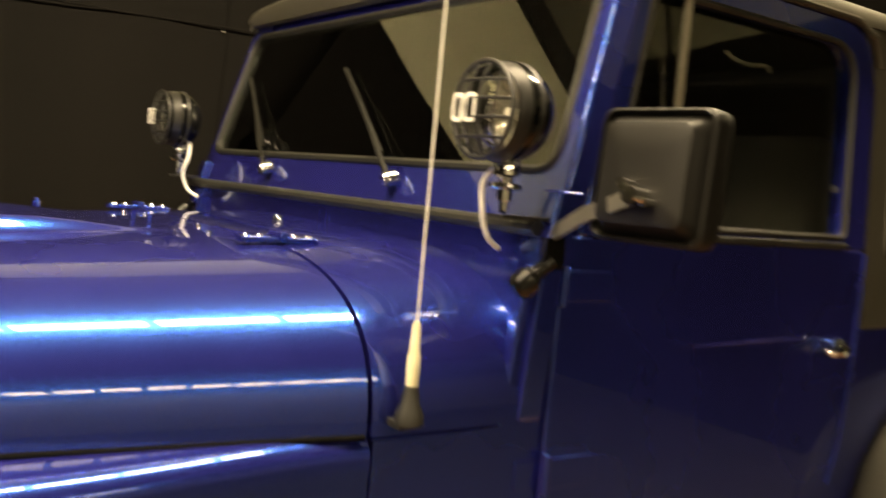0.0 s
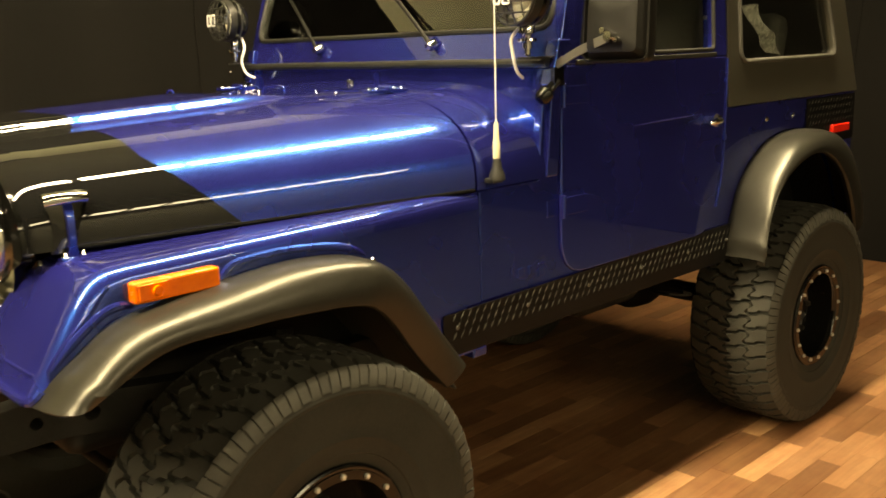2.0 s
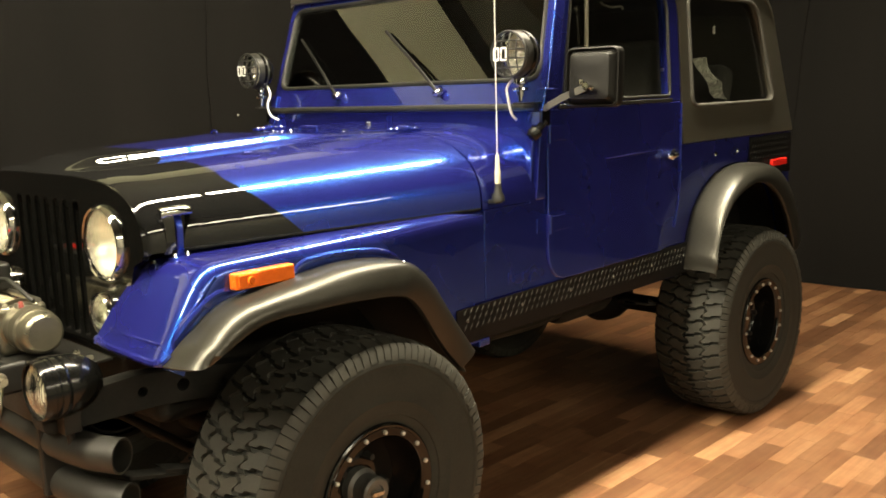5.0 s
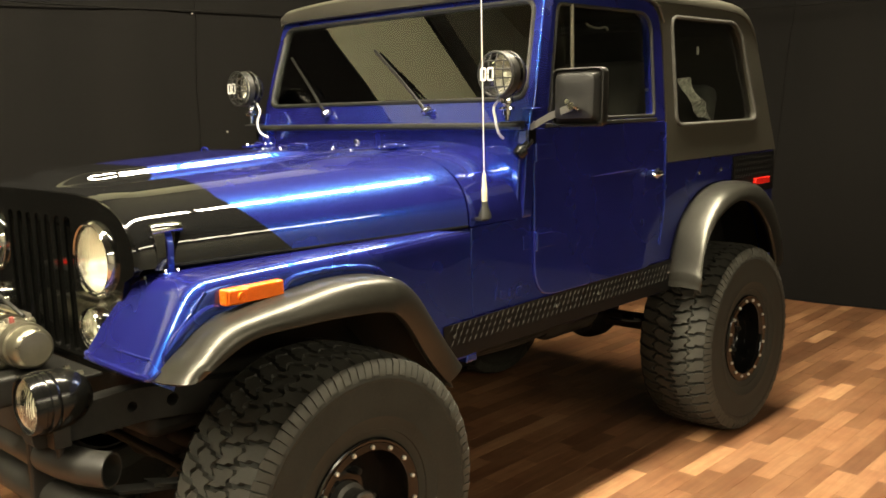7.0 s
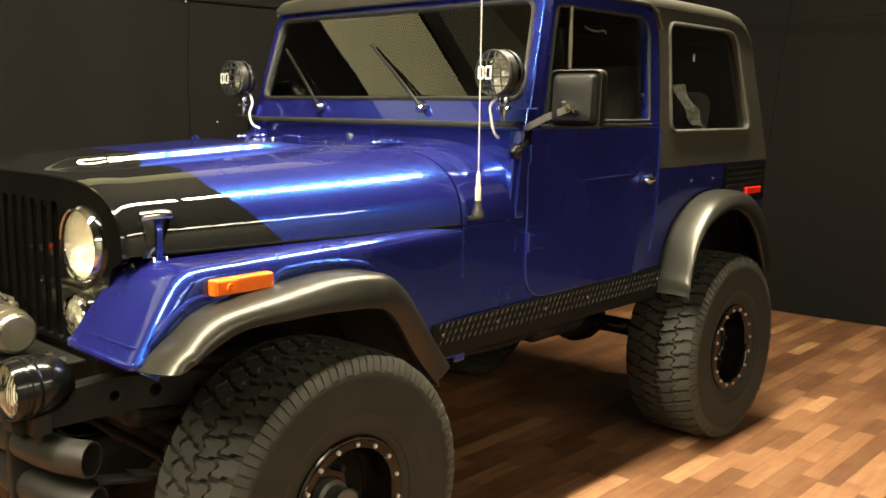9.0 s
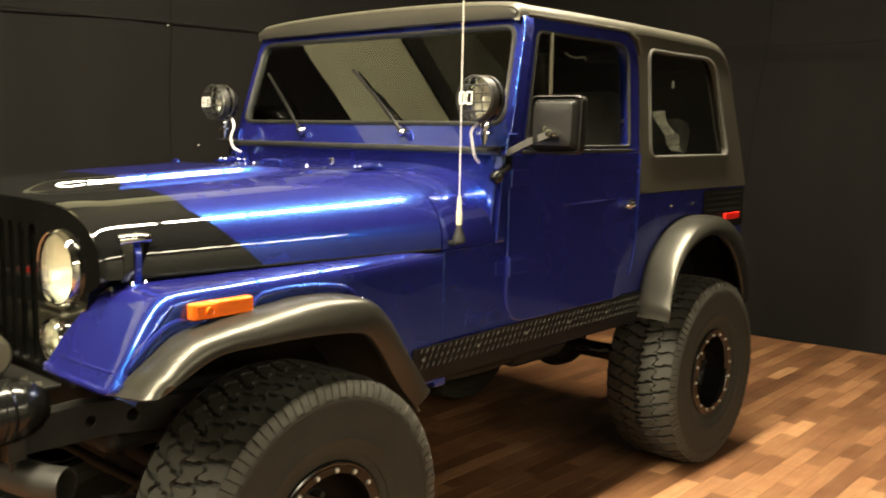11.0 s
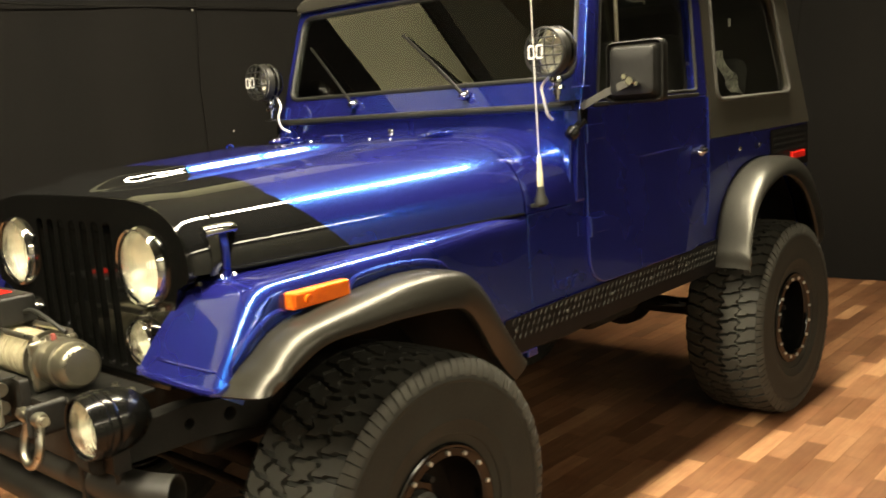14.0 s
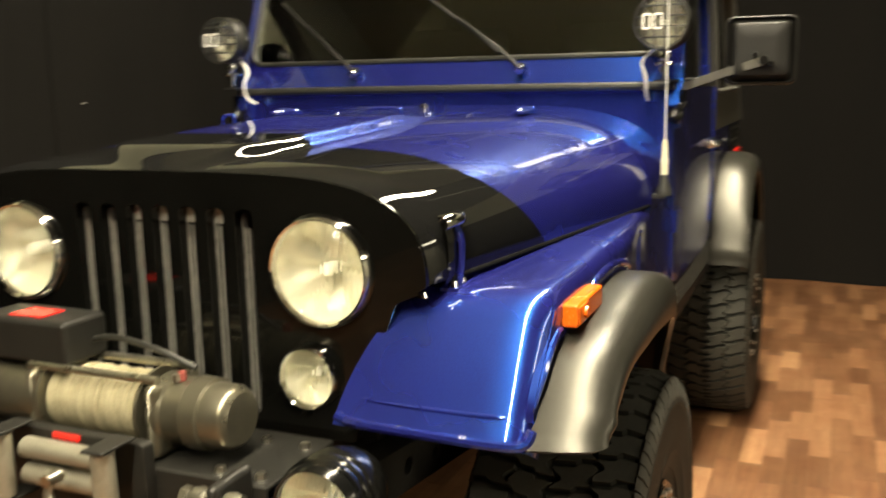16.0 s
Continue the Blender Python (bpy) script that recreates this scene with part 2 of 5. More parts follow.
M_ORANGE = surface("orange_lens", (0.85, 0.13, 0.008), (1.0, 0.19, 0.012), (0.2, 0.3), 0, 20, 90, 0.1, 0.001, 0.3)
M_RED = surface("red_lens", (0.75, 0.012, 0.010), (0.9, 0.03, 0.02), (0.2, 0.3), 0, 20, 90, 0.1, 0.001, 0.3)
M_DULLRED = plain("dull_red_rubber", (0.22, 0.05, 0.04), 0.5)
M_WHITE = plain("white_paint", (0.75, 0.74, 0.68), 0.45)
M_CREAM = plain("cream_plastic", (0.62, 0.58, 0.40), 0.45)
M_WINCH = surface("grey_cast_housing", (0.16, 0.149, 0.110), (0.21, 0.195, 0.146), (0.26, 0.32), 0.78, 5, 40, 0.0)
M_ROLLER = surface("dull_zinc", (0.27, 0.255, 0.20), (0.36, 0.34, 0.27), (0.32, 0.42), 0.5, 12, 90, 0.03)
M_ROPE = surface("dusty_rope", (0.25, 0.225, 0.14), (0.40, 0.36, 0.235), (0.7, 0.9), 0, 30, 260, 0.5, 0.002)
M_FLANGE = surface("dusty_grey_flange", (0.06, 0.059, 0.053), (0.10, 0.098, 0.088), (0.4, 0.55), 0.2, 20, 90, 0.0)
# slot edges: near black with broken grey streaks
M_STREAKED = surface("streaked_slot_edge", (0.004, 0.004, 0.004), (0.34, 0.33, 0.30), (0.3, 0.5), 0.3, 9, 60, 0.1)
M_RAD = surface("grey_radiator_fins", (0.26, 0.254, 0.232), (0.38, 0.372, 0.338), (0.4, 0.6), 0.2, 20, 300, 0.3)
M_SEAT = cloth("charcoal_seat_cloth", (0.045, 0.044, 0.040), (0.085, 0.082, 0.074))
M_PATTERN = surface("grey_patterned_cloth", (0.03, 0.03, 0.026), (0.80, 0.78, 0.70), (0.8, 0.9), 0, 26, 60, 0.3)
M_LOZENGE = surface("worn_checker_plate", (0.012, 0.0115, 0.0095), (0.050, 0.047, 0.036), (0.35, 0.5), 0.3, 9, 40, 0.1)
M_CLAD = surface("dark_hall_cladding", (0.17, 0.167, 0.125), (0.21, 0.207, 0.155), (0.6, 0.8), 0, 1.0, 40, 0.1)
M_WOOD = wood("brown_wood_plank", False)
M_WOOD_FAR = wood("brown_wood_planks_far", True)
M_JOINT = surface("dark_floor_base", (0.04, 0.018, 0.008), (0.06, 0.026, 0.012), (0.5, 0.7))
M_SCREED = surface("dark_screed", (0.045, 0.043, 0.040), (0.075, 0.072, 0.066), (0.6, 0.8), 0, 1.5, 60, 0.15)
M_CURTAIN = cloth("black_curtain_cloth", (0.0021, 0.00165, 0.0013), (0.0040, 0.0032, 0.0026))
M_WALL = surface("cream_wall_paint", (0.72, 0.72, 0.50), (0.79, 0.79, 0.56), (0.7, 0.85), 0, 1.2, 20, 0.0)
M_SOUTH = surface("drab_hall_wall", (0.17, 0.166, 0.135), (0.22, 0.214, 0.175), (0.7, 0.85), 0, 0.8, 20, 0.0)
M_CEIL = surface("grey_ceiling_board", (0.24, 0.233, 0.175), (0.29, 0.282, 0.215), (0.8, 0.9), 0, 1.0, 60, 0.1)
# shade of the upper hall put in as a dark colour; the beam shares it
M_DARKCEIL = surface("dark_upper_hall", (0.022, 0.021, 0.018), (0.034, 0.032, 0.027), (0.7, 0.85), 0, 1.0, 40, 0.1)
M_TUBE = glow("lit_diffuser", (1.0, 0.92, 0.70), TUBE_POWER * 0.68)
M_TUBE_FAR = glow("dim_lit_diffuser", (1.0, 0.92, 0.70), TUBE_POWER * 0.085)


# ---- mesh helpers ----
CENTRE = 0.030  # the car's middle line
SPREAD = [True]


def part(name, bm, material, parent=None, label="", sharp=35, bevel=0.0):
    """Links bm as one mesh object under a thing or a part. Parts of the car are built with their left side in place;
    the right side is moved out to the car's full width."""
    top, rolls = parent, False
    while top is not None:
        rolls |= top.name.startswith("wheel")
        if top.name.startswith("off_road_car") and not rolls:
            for v in bm.verts:
                v.co.y += CENTRE * max(-1.0, min(1.0, v.co.y / 0.20)) if SPREAD[0] else -CENTRE
        top = top.parent
    bmesh.ops.remove_doubles(bm, verts=bm.verts, dist=1e-5)
    bmesh.ops.recalc_face_normals(bm, faces=bm.faces)
    me = bpy.data.meshes.new(name)
    bm.to_mesh(me)
    bm.free()
    me.materials.append(material)
    me.polygons.foreach_set("use_smooth", [True] * len(me.polygons))
    me.set_sharp_from_angle(angle=radians(sharp))
    ob = new(name, me)
    if parent is not None:
        ob.parent = parent
    if label:
        ob["label"] = label
    if bevel:
        mod = ob.modifiers.new("edge", "BEVEL")
        mod.width, mod.segments, mod.limit_method = bevel, 2, "ANGLE"
        mod.angle_limit = radians(40)
        mod.harden_normals = True
    return ob


def fresh():
    return bmesh.new()


def box(bm, x0, x1, y0, y1, z0, z1, m=None):
    r = bmesh.ops.create_cube(bm, size=1.0)
    for v in r["verts"]:
        v.co = Vector(((x0 + x1) / 2 + v.co.x * (x1 - x0), (y0 + y1) / 2 + v.co.y * (y1 - y0), (z0 + z1) / 2 + v.co.z * (z1 - z0)))
        if m is not None:
            v.co = m @ v.co
    return bm


def rod(bm, p0, p1, r0, r1=None, seg=16):
    p0, p1 = Vector(p0), Vector(p1)
    d = p1 - p0
    m = Matrix.Translation((p0 + p1) / 2) @ d.to_track_quat("Z", "Y").to_matrix().to_4x4()
    bmesh.ops.create_cone(bm, cap_ends=True, segments=seg, radius1=r0, radius2=r0 if r1 is None else r1, depth=d.length, matrix=m)
    return bm


def smooth_path(pts, n=6):
    """Catmull-Rom through the points."""
    P = [Vector(p) for p in pts]
    out = []
    for i in range(len(P) - 1):
        a, b, c, d = P[max(i - 1, 0)], P[i], P[i + 1], P[min(i + 2, len(P) - 1)]
        for k in range(n):
            t = k / n
            out.append(0.5 * ((2 * b) + (c - a) * t + (2 * a - 5 * b + 4 * c - d) * t * t + (3 * b - a - 3 * c + d) * t ** 3))
    out.append(P[-1])
    return out


def tube(bm, pts, r, seg=10, closed=False, caps=True):
    P = [Vector(p) for p in pts]
    n = len(P)
    rings = []
    up = None
    for i, p in enumerate(P):
        a, b = (P[i - 1], P[(i + 1) % n]) if closed else (P[max(i - 1, 0)], P[min(i + 1, n - 1)])
        t = (b - a).normalized()
        if up is None:
            up = t.orthogonal().normalized()
        up = (up - t * up.dot(t)).normalized()
        side = t.cross(up)
        rad = r[i] if isinstance(r, (list, tuple)) else r
        rings.append([bm.verts.new(p + (up * math.cos(q) + side * math.sin(q)) * rad) for q in [2 * math.pi * k / seg for k in range(seg)]])
    for i in range(n if closed else n - 1):
        A, B = rings[i], rings[(i + 1) % n]
        for k in range(seg):
            bm.faces.new((A[k], A[(k + 1) % seg], B[(k + 1) % seg], B[k]))
    if caps and not closed:
        bm.faces.new(rings[0])
        bm.faces.new(rings[-1])
    return bm


def lathe(bm, profile, seg=40, m=None, closed=False):
    """Turns (radius, height) round the z axis, then places it by m."""
    rings = []
    for r, h in profile:
        if r < 1e-6:
            rings.append([bm.verts.new((0, 0, h))])
        else:
            rings.append([bm.verts.new((r * math.cos(2 * math.pi * k / seg), r * math.sin(2 * math.pi * k / seg), h)) for k in range(seg)])
    pairs = list(zip(rings, rings[1:])) + ([(rings[-1], rings[0])] if closed else [])
    for A, B in pairs:
        for k in range(seg):
            j = (k + 1) % seg
            q = [A[k % len(A)], A[j % len(A)], B[j % len(B)], B[k % len(B)]]
            q = [v for i, v in enumerate(q) if v not in q[:i]]
            if len(q) > 2:
                bm.faces.new(q)
    if m is not None:
        for ring in rings:
            for v in ring:
                v.co = m @ v.co
    return bm


def sheet(bm, rows, closed=False):
    """A skin through rows of points."""
    V = [[bm.verts.new(p) for p in row] for row in rows]
    for A, B in zip(V, V[1:]):
        n = len(A)
        for k in range(n if closed else n - 1):
            bm.faces.new((A[k], A[(k + 1) % n], B[(k + 1) % n], B[k]))
    return V


def thicken(bm, t):
    bmesh.ops.recalc_face_normals(bm, faces=bm.faces)
    bmesh.ops.solidify(bm, geom=list(bm.faces), thickness=t)
    return bm


def rounded(pts, r, n=5):
    """Rounds the corners of a flat outline; r is one radius or one for each corner."""
    out = []
    N = len(pts)
    for i, p in enumerate(pts):
        rad = r[i] if isinstance(r, (list, tuple)) else r
        p = Vector(p)
        if rad <= 0:
            out.append(p)
            continue
        a, b = (Vector(pts[i - 1]) - p), (Vector(pts[(i + 1) % N]) - p)
        d = min(rad, a.length * 0.48, b.length * 0.48)
        A, B = p + a.normalized() * d, p + b.normalized() * d
        for k in range(n + 1):
            t = k / n
            out.append((1 - t) ** 2 * A + 2 * t * (1 - t) * p + t * t * B)
    return out


def plate(bm, outer, holes, place, depth):
    """A flat panel with holes; place(u, v, w) puts it in space, w goes from 0 to depth."""
    edges = []
    for loop in [outer, *holes]:
        vs = [bm.verts.new((p[0], p[1], 0)) for p in loop]
        edges += [bm.edges.new((vs[i], vs[(i + 1) % len(vs)])) for i in range(len(vs))]
    r = bmesh.ops.triangle_fill(bm, edges=edges, use_beauty=True, normal=(0, 0, 1))
    faces = [f for f in r["geom"] if isinstance(f, bmesh.types.BMFace)]
    bmesh.ops.dissolve_limit(bm, angle_limit=0.01, verts=list({v for f in faces for v in f.verts}), edges=list({e for f in faces for e in f.edges}), delimit=set())
    base = list(bm.faces)
    e = bmesh.ops.extrude_face_region(bm, geom=base)
    for v in e["geom"]:
        if isinstance(v, bmesh.types.BMVert):
            v.co.z += depth
    for v in bm.verts:
        v.co = place(v.co.x, v.co.y, v.co.z)
    return bm


def side(y, out=-1):
    """Places (x, z) outlines on a panel whose outer face is at y; depth goes inward."""
    return lambda u, v, w: Vector((u, y - out * w, v))


def front(x, slope=0.0, z0=0.0):
    """Places (y, z) outlines on a panel facing forward; it may lean back."""
    return lambda u, v, w: Vector((x + w + (v - z0) * slope, u, v))


# ---- the hall: floor, curtains, walls, ceiling ----
bm = fresh()
box(bm, -7.0, 6.4, SOUTH_EDGE, 4.2, FLOOR - 0.10, FLOOR - 0.005)
floor_slab = tagged(part("floor", bm, M_JOINT), "brown wood strip floor with short staggered planks", "floor", kind="structure")

bm = fresh()
box(bm, -7.0, 6.4, -6.5, SOUTH_EDGE, FLOOR - 0.10, FLOOR - 0.002)
tagged(part("floor_south", bm, M_SCREED), "dark grey bare floor beyond the planks", "floor", kind="structure")


def curtain(name, a, b, top_a, top_b, seed, label):
    """A heavy hanging cloth from a to b with shallow folds and a hem that trails on the floor."""
    rng = random.Random(seed)
    a, b = Vector((*a, 0)), Vector((*b, 0))
    d = b - a
    L = d.length
    d.normalize()
    nrm = Vector((-d.y, d.x, 0))
    ph = [rng.uniform(0, 6.28) for _ in range(4)]
    rows = []
    nz, nx = 18, int(L / 0.06)
    for j in range(nz + 1):
        v = j / nz
        row = []
        for i in range(nx + 1):
            u = i / nx * L
            w = 0.018 * math.sin(u * 2.1 + ph[0] + 0.6 * v) + 0.010 * math.sin(u * 5.3 + ph[1] - v) + 0.006 * math.sin(u * 11.0 + ph[2] + 2 * v) * (1 - 0.6 * v)
            w += 0.05 * (1 - v) ** 6 * (0.6 + 0.4 * math.sin(u * 3.1 + ph[3]))
            top = top_a + (top_b - top_a) * i / nx
            row.append(a + d * u + nrm * w + Vector((0, 0, FLOOR + 0.004 + (top - FLOOR) * v)))
        rows.append(row)
    bm = fresh()
    sheet(bm, rows)
    thicken(bm, 0.004)
    return tagged(part(name, bm, M_CURTAIN, sharp=80), label, "curtain", kind="structure")


curtain("curtain_east", (5.32, -5.6), (5.18, 2.40), 3.0, 3.0, 1, "black cloth backdrop curtain hanging behind the car")
curtain("curtain_north", (5.20, 2.40), (0.2, 2.40), 3.0, 2.95, 2, "black cloth backdrop curtain hanging beside the car")
curtain("curtain_north_low", (0.26, 2.36), (-2.9, 2.36), 3.0, 2.18, 3, "black cloth backdrop curtain with a sloping top edge")
curtain("curtain_north_end", (-2.84, 2.40), (-6.7, 2.40), 2.2, 2.15, 4, "black cloth backdrop curtain at the hall's end")

# hem piping across the backdrop where two widths of cloth are sewn together
bm = fresh()
tube(bm, [(5.22 - 0.012 * k, -5.4 + 0.5 * k, 2.16 + 0.012 * math.sin(k * 1.7)) for k in range(16)], 0.006, 6)
tagged(part("seam_east", bm, M_CURTAIN), "sewn seam across the black curtain", "seam", kind="structure")
bm = fresh()
tube(bm, [(5.1 - 0.5 * k, 2.365, 2.13 + 0.010 * math.sin(k * 1.3)) for k in range(17)], 0.005, 6)
tagged(part("seam_north", bm, M_CURTAIN), "sewn seam across the black curtain", "seam", kind="structure")

# upright seams between the widths of cloth
for k, (a, b) in enumerate((((1.610, 2.372, 2.9), (1.545, 2.372, 0.4)), ((5.195, 0.06, 2.9), (5.195, 0.30, 0.5)))):
    bm = fresh()
    tube(bm, [Vector(a).lerp(Vector(b), q / 12) + Vector((0.006 * math.sin(q * 1.9 + k), 0.006 * math.sin(q * 1.3), 0)) for q in range(13)], 0.003, 6)
    tagged(part("seam_upright", bm, M_CURTAIN), "upright sewn seam in the black curtain", "seam", kind="structure")

# pins that hold the cloth
for x, z in ((1.57, 2.115), (1.77, 1.39)):
    bm = fresh()
    lathe(bm, [(0, 0.006), (0.003, 0.005), (0.005, 0.0)], 10, pose(x, 2.372, z, 90))
    tagged(part("curtain_pin", bm, M_WHITE), "small white pin in the black curtain", "pin", "pins in the curtain")

# walls out of view close the hall; their tones are set for the car's reflections
for nm, b in (("wall_north", (-7.0, 6.4, 3.2, 3.4)), ("wall_south", (-7.0, 6.4, -6.7, -6.5)), ("wall_east", (6.2, 6.4, -6.5, 3.2)), ("wall_west", (-7.0, -6.8, -6.5, 3.2))):
    bm = fresh()
    box(bm, *b, FLOOR, 2.55 if nm == "wall_south" else 4.75)
    tagged(part(nm, bm, {"wall_north": M_CLAD, "wall_east": M_WALL, "wall_south": M_SOUTH}.get(nm, M_CURTAIN)), {"wall_east": "cream painted hall wall", "wall_south": "drab beige hall wall"}.get(nm, "hall wall given a dark colour"), "wall", kind="structure")
bm = fresh()
plate(bm, [Vector(q) for q in ((-6.8, FLOOR), (6.2, FLOOR), (6.2, 4.74), (1.33, 4.74), (-6.8, 2.79))], [], lambda u, v, w: Vector((u, 3.197 - w, v)), 0.05)
tagged(part("wall_lining", bm, M_WALL), "cream wall lining with a sloping top edge", "wall", kind="structure")
bm = fresh()
plate(bm, [Vector(q) for q in ((-6.8, 2.80), (1.29, 4.74), (0.54, 4.74), (-6.8, 2.98))], [], lambda u, v, w: Vector((u, 3.17 - w, v)), 0.06)
tagged(part("trim_north", bm, M_DARKCEIL), "dark sloping beam along the top of the wall lining", "beam", kind="structure")
# unseen; dark so that the hood mirrors little above the beige wall
bm = fresh()
box(bm, -7.0, 6.4, -6.7, -6.5, 2.55, 4.75)
tagged(part("wall_south_upper", bm, M_DARKCEIL), "unseen upper part of the hall wall, coloured dark", "wall", kind="structure")
# unseen; the dark colour stands in for a ceiling without light
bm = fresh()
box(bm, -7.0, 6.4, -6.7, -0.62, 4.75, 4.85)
tagged(part("ceiling_south", bm, M_DARKCEIL), "south half of the hall ceiling, coloured dark for lack of light", "ceiling", kind="structure")
bm = fresh()
box(bm, -7.0, 6.4, -0.62, 3.4, 4.75, 4.85)
tagged(part("ceiling", bm, M_CEIL), "grey hall ceiling", "ceiling", kind="structure")


def strip_light(x, y, z, lit, a, w=1.0):
    """A hanging batten with a wraparound diffuser."""
    root = new("strip_light")
    root.location = (x, y, z)
    bm = fresh()
    box(bm, -a - 0.010, a + 0.010, -0.075 * w, 0.075 * w, 0.035, 0.085)
    part("batten", bm, M_WHITE, root, bevel=0.004)
    bm = fresh()
    arc = [(0.068 * w * math.cos(math.pi * k / 10), 0.034 - 0.062 * math.sin(math.pi * k / 10) ** 0.7) for k in range(11)]
    sheet(bm, [[(e, q, h) for q, h in arc] for e in (-a, a)])
    for e in (-a, a):
        bm.faces.new([bm.verts.new((e, q, h)) for q, h in arc])
    part("diffuser", bm, lit, root, "glowing wraparound diffuser")
    for e in (-a - 0.006, a + 0.006):
        bm = fresh()
        box(bm, e - 0.006, e + 0.006, -0.074 * w, 0.074 * w, -0.030, 0.036)
        part("end_cap", bm, M_WHITE, root, bevel=0.003)
    for e in (-a * 0.7, a * 0.7):
        bm = fresh()
        rod(bm, (e, 0, 0.08), (e, 0, 4.75 - z), 0.004, seg=6)
        part("hanger", bm, M_STEEL, root)
    return tagged(root, "white batten light with a lit wraparound diffuser", "light", "strip lights over the car")


for row_y, row_z, x0, n, lit, pitch in ((-0.75, 3.8, -4.35, 15, M_TUBE, 0.53), (-5.6, 2.9, -4.0, 24, M_TUBE_FAR, 0.285)):
    for k in range(n):
        strip_light(x0 + pitch * k, row_y, row_z, lit, pitch / 2 - (0.022 if lit is M_TUBE else 0.024), 1.6 if lit is M_TUBE else 4.6)

# ---- the car ----
car = new("off_road_car")
car.location = (0, CENTRE, 0)
tagged(car, "lifted blue metallic open-road four-wheel-drive with black hood front and charcoal hardtop", "car")
WB, HUB = 2.373, 0.408
SIDE = 0.708


def ease(t):
    t = max(0.0, min(1.0, t))
    return t * t * (3 - 2 * t)


def hood_half(x):
    w = 0.548 + 0.162 * (x + 0.47) / 1.09
    if x < -0.41:
        q = min(1.0, (-0.41 - x) / 0.054)
        w -= 0.016 * (1 - math.sqrt(max(0.0, 1 - q * q)))
    return w


def hood_top(x):
    z = 1.322 + 0.05 * (x + 0.40) / 1.02
    if x < -0.38:
        q = min(1.0, (-0.38 - x) / 0.10)
        z -= 0.034 * (1 - math.sqrt(max(0.0, 1 - q * q)))
    return z


def bulge_depth(x, y):
    """How far inside the raised middle panel's rounded outline a point lies."""
    r, dx, dy = 0.165, x + 0.480, 0.172 - abs(y)
    if dx < r and dy < r:
        return r - math.hypot(r - dx, r - dy)
    return min(dx, dy)


def hood_section(x, bulge=1.0, n=4.3, k=2.6, seg=96, base=1.122):
    w, h = hood_half(min(x, 0.63)), hood_top(x) - base
    spread = []
    for i in range(seg + 1):
        c = math.cos(math.pi * i / seg)
        u = math.copysign(abs(c) ** (2 / n), c) if i not in (0, seg) else c
        if abs(u) > 0.55:
            spread.append((u, abs(math.sin(math.pi * i / seg)) ** (2 / k)))
    spread += [(u, (1 - abs(u) ** n) ** (1 / k)) for u in [0.55 * (1 - 2 * j / 180) for j in range(181)]]
    spread.sort(reverse=True)
    pts = []
    for u, f in spread:
        y, z = w * u, base + h * f
        pts.append((x, y, z + bulge * 0.027 * ease(bulge_depth(x, y) / 0.0275) * ease((x + 0.468) / 0.10)))
    return pts


xs = [-0.462 + 0.007 * k for k in range(16)] + [-0.35 + 0.0483 * k for k in range(20)] + [0.604, 0.612]
bm = fresh()
sheet(bm, [hood_section(x, ease((0.52 - x) / 0.3)) for x in xs])
thicken(bm, 0.012)
hood = part("hood", bm, M_HOOD, car, "blue hood with a glossy black slanted front", sharp=50)

# the shadow gap between hood and fender, put in as a black tube
for s in (-1, 1):
    bm = fresh()
    tube(bm, [(x, s * (hood_half(x) - 0.0015), 1.1225) for x in [-0.40 + 1.01 * k / 30 for k in range(31)]], 0.0055, 8)
    part("hood_seal", bm, M_MATT, hood, "black strip standing for the shadow gap under the hood's edge")

# cowl behind the hood, meeting the windscreen
bm = fresh()
sheet(bm, [hood_section(x, 0.0) for x in (0.620, 0.624, 0.65, 0.70, 0.75, 0.80, 0.85, 0.90, 0.93)])
thicken(bm, 0.02)
cowl = part("cowl", bm, M_BLUE, car, sharp=50)
bm = fresh()
plate(bm, rounded([(-0.715, 1.12), (0.715, 1.12), (0.725, 1.43), (-0.725, 1.43)], 0.01), [], front(0.893, 0.06, 1.12), 0.05)
part("cowl_riser", bm, M_BLUE, car, bevel=0.004)

# hood fittings: hinges, washer jet, footman loop, bump stops
for y in (-0.36, 0.36):
    bm = fresh()
    box(bm, 0.545, 0.69, y - 0.016, y + 0.016, 1.369, 1.379)
    rod(bm, (0.618, y - 0.028, 1.381), (0.618, y + 0.028, 1.381), 0.008)
    part("hinge", bm, M_BLUE, hood, bevel=0.003)
    for dx in (0.56, 0.585, 0.65, 0.677):
        bm = fresh()
        lathe(bm, [(0, 0.006), (0.005, 0.005), (0.008, 0)], 10, pose(dx, y, 1.378))
        part("bolt_head", bm, M_CHROME, hood)
bm = fresh()
lathe(bm, [(0, 0.02), (0.010, 0.018), (0.013, 0.009), (0.011, 0.0)], 14, pose(0.805, 0.004, 1.376))
part("washer_jet", bm, M_CHROME, car)
bm = fresh()
tube(bm, smooth_path([(0.50, -0.055, 1.368), (0.50, -0.053, 1.384), (0.50, -0.042, 1.389), (0.50, 0.022, 1.389), (0.50, 0.033, 1.384), (0.50, 0.035, 1.368)], 5), 0.0045, 8)
part("tie_down_loop", bm, M_BLUE, hood)
bm = fresh()
tube(bm, smooth_path([(0.40, 0.40, 1.33), (0.40, 0.402, 1.370), (0.40, 0.42, 1.377), (0.40, 0.44, 1.370), (0.40, 0.442, 1.32)], 5), 0.004, 8)
part("tie_down_loop", bm, M_BLUE, hood)
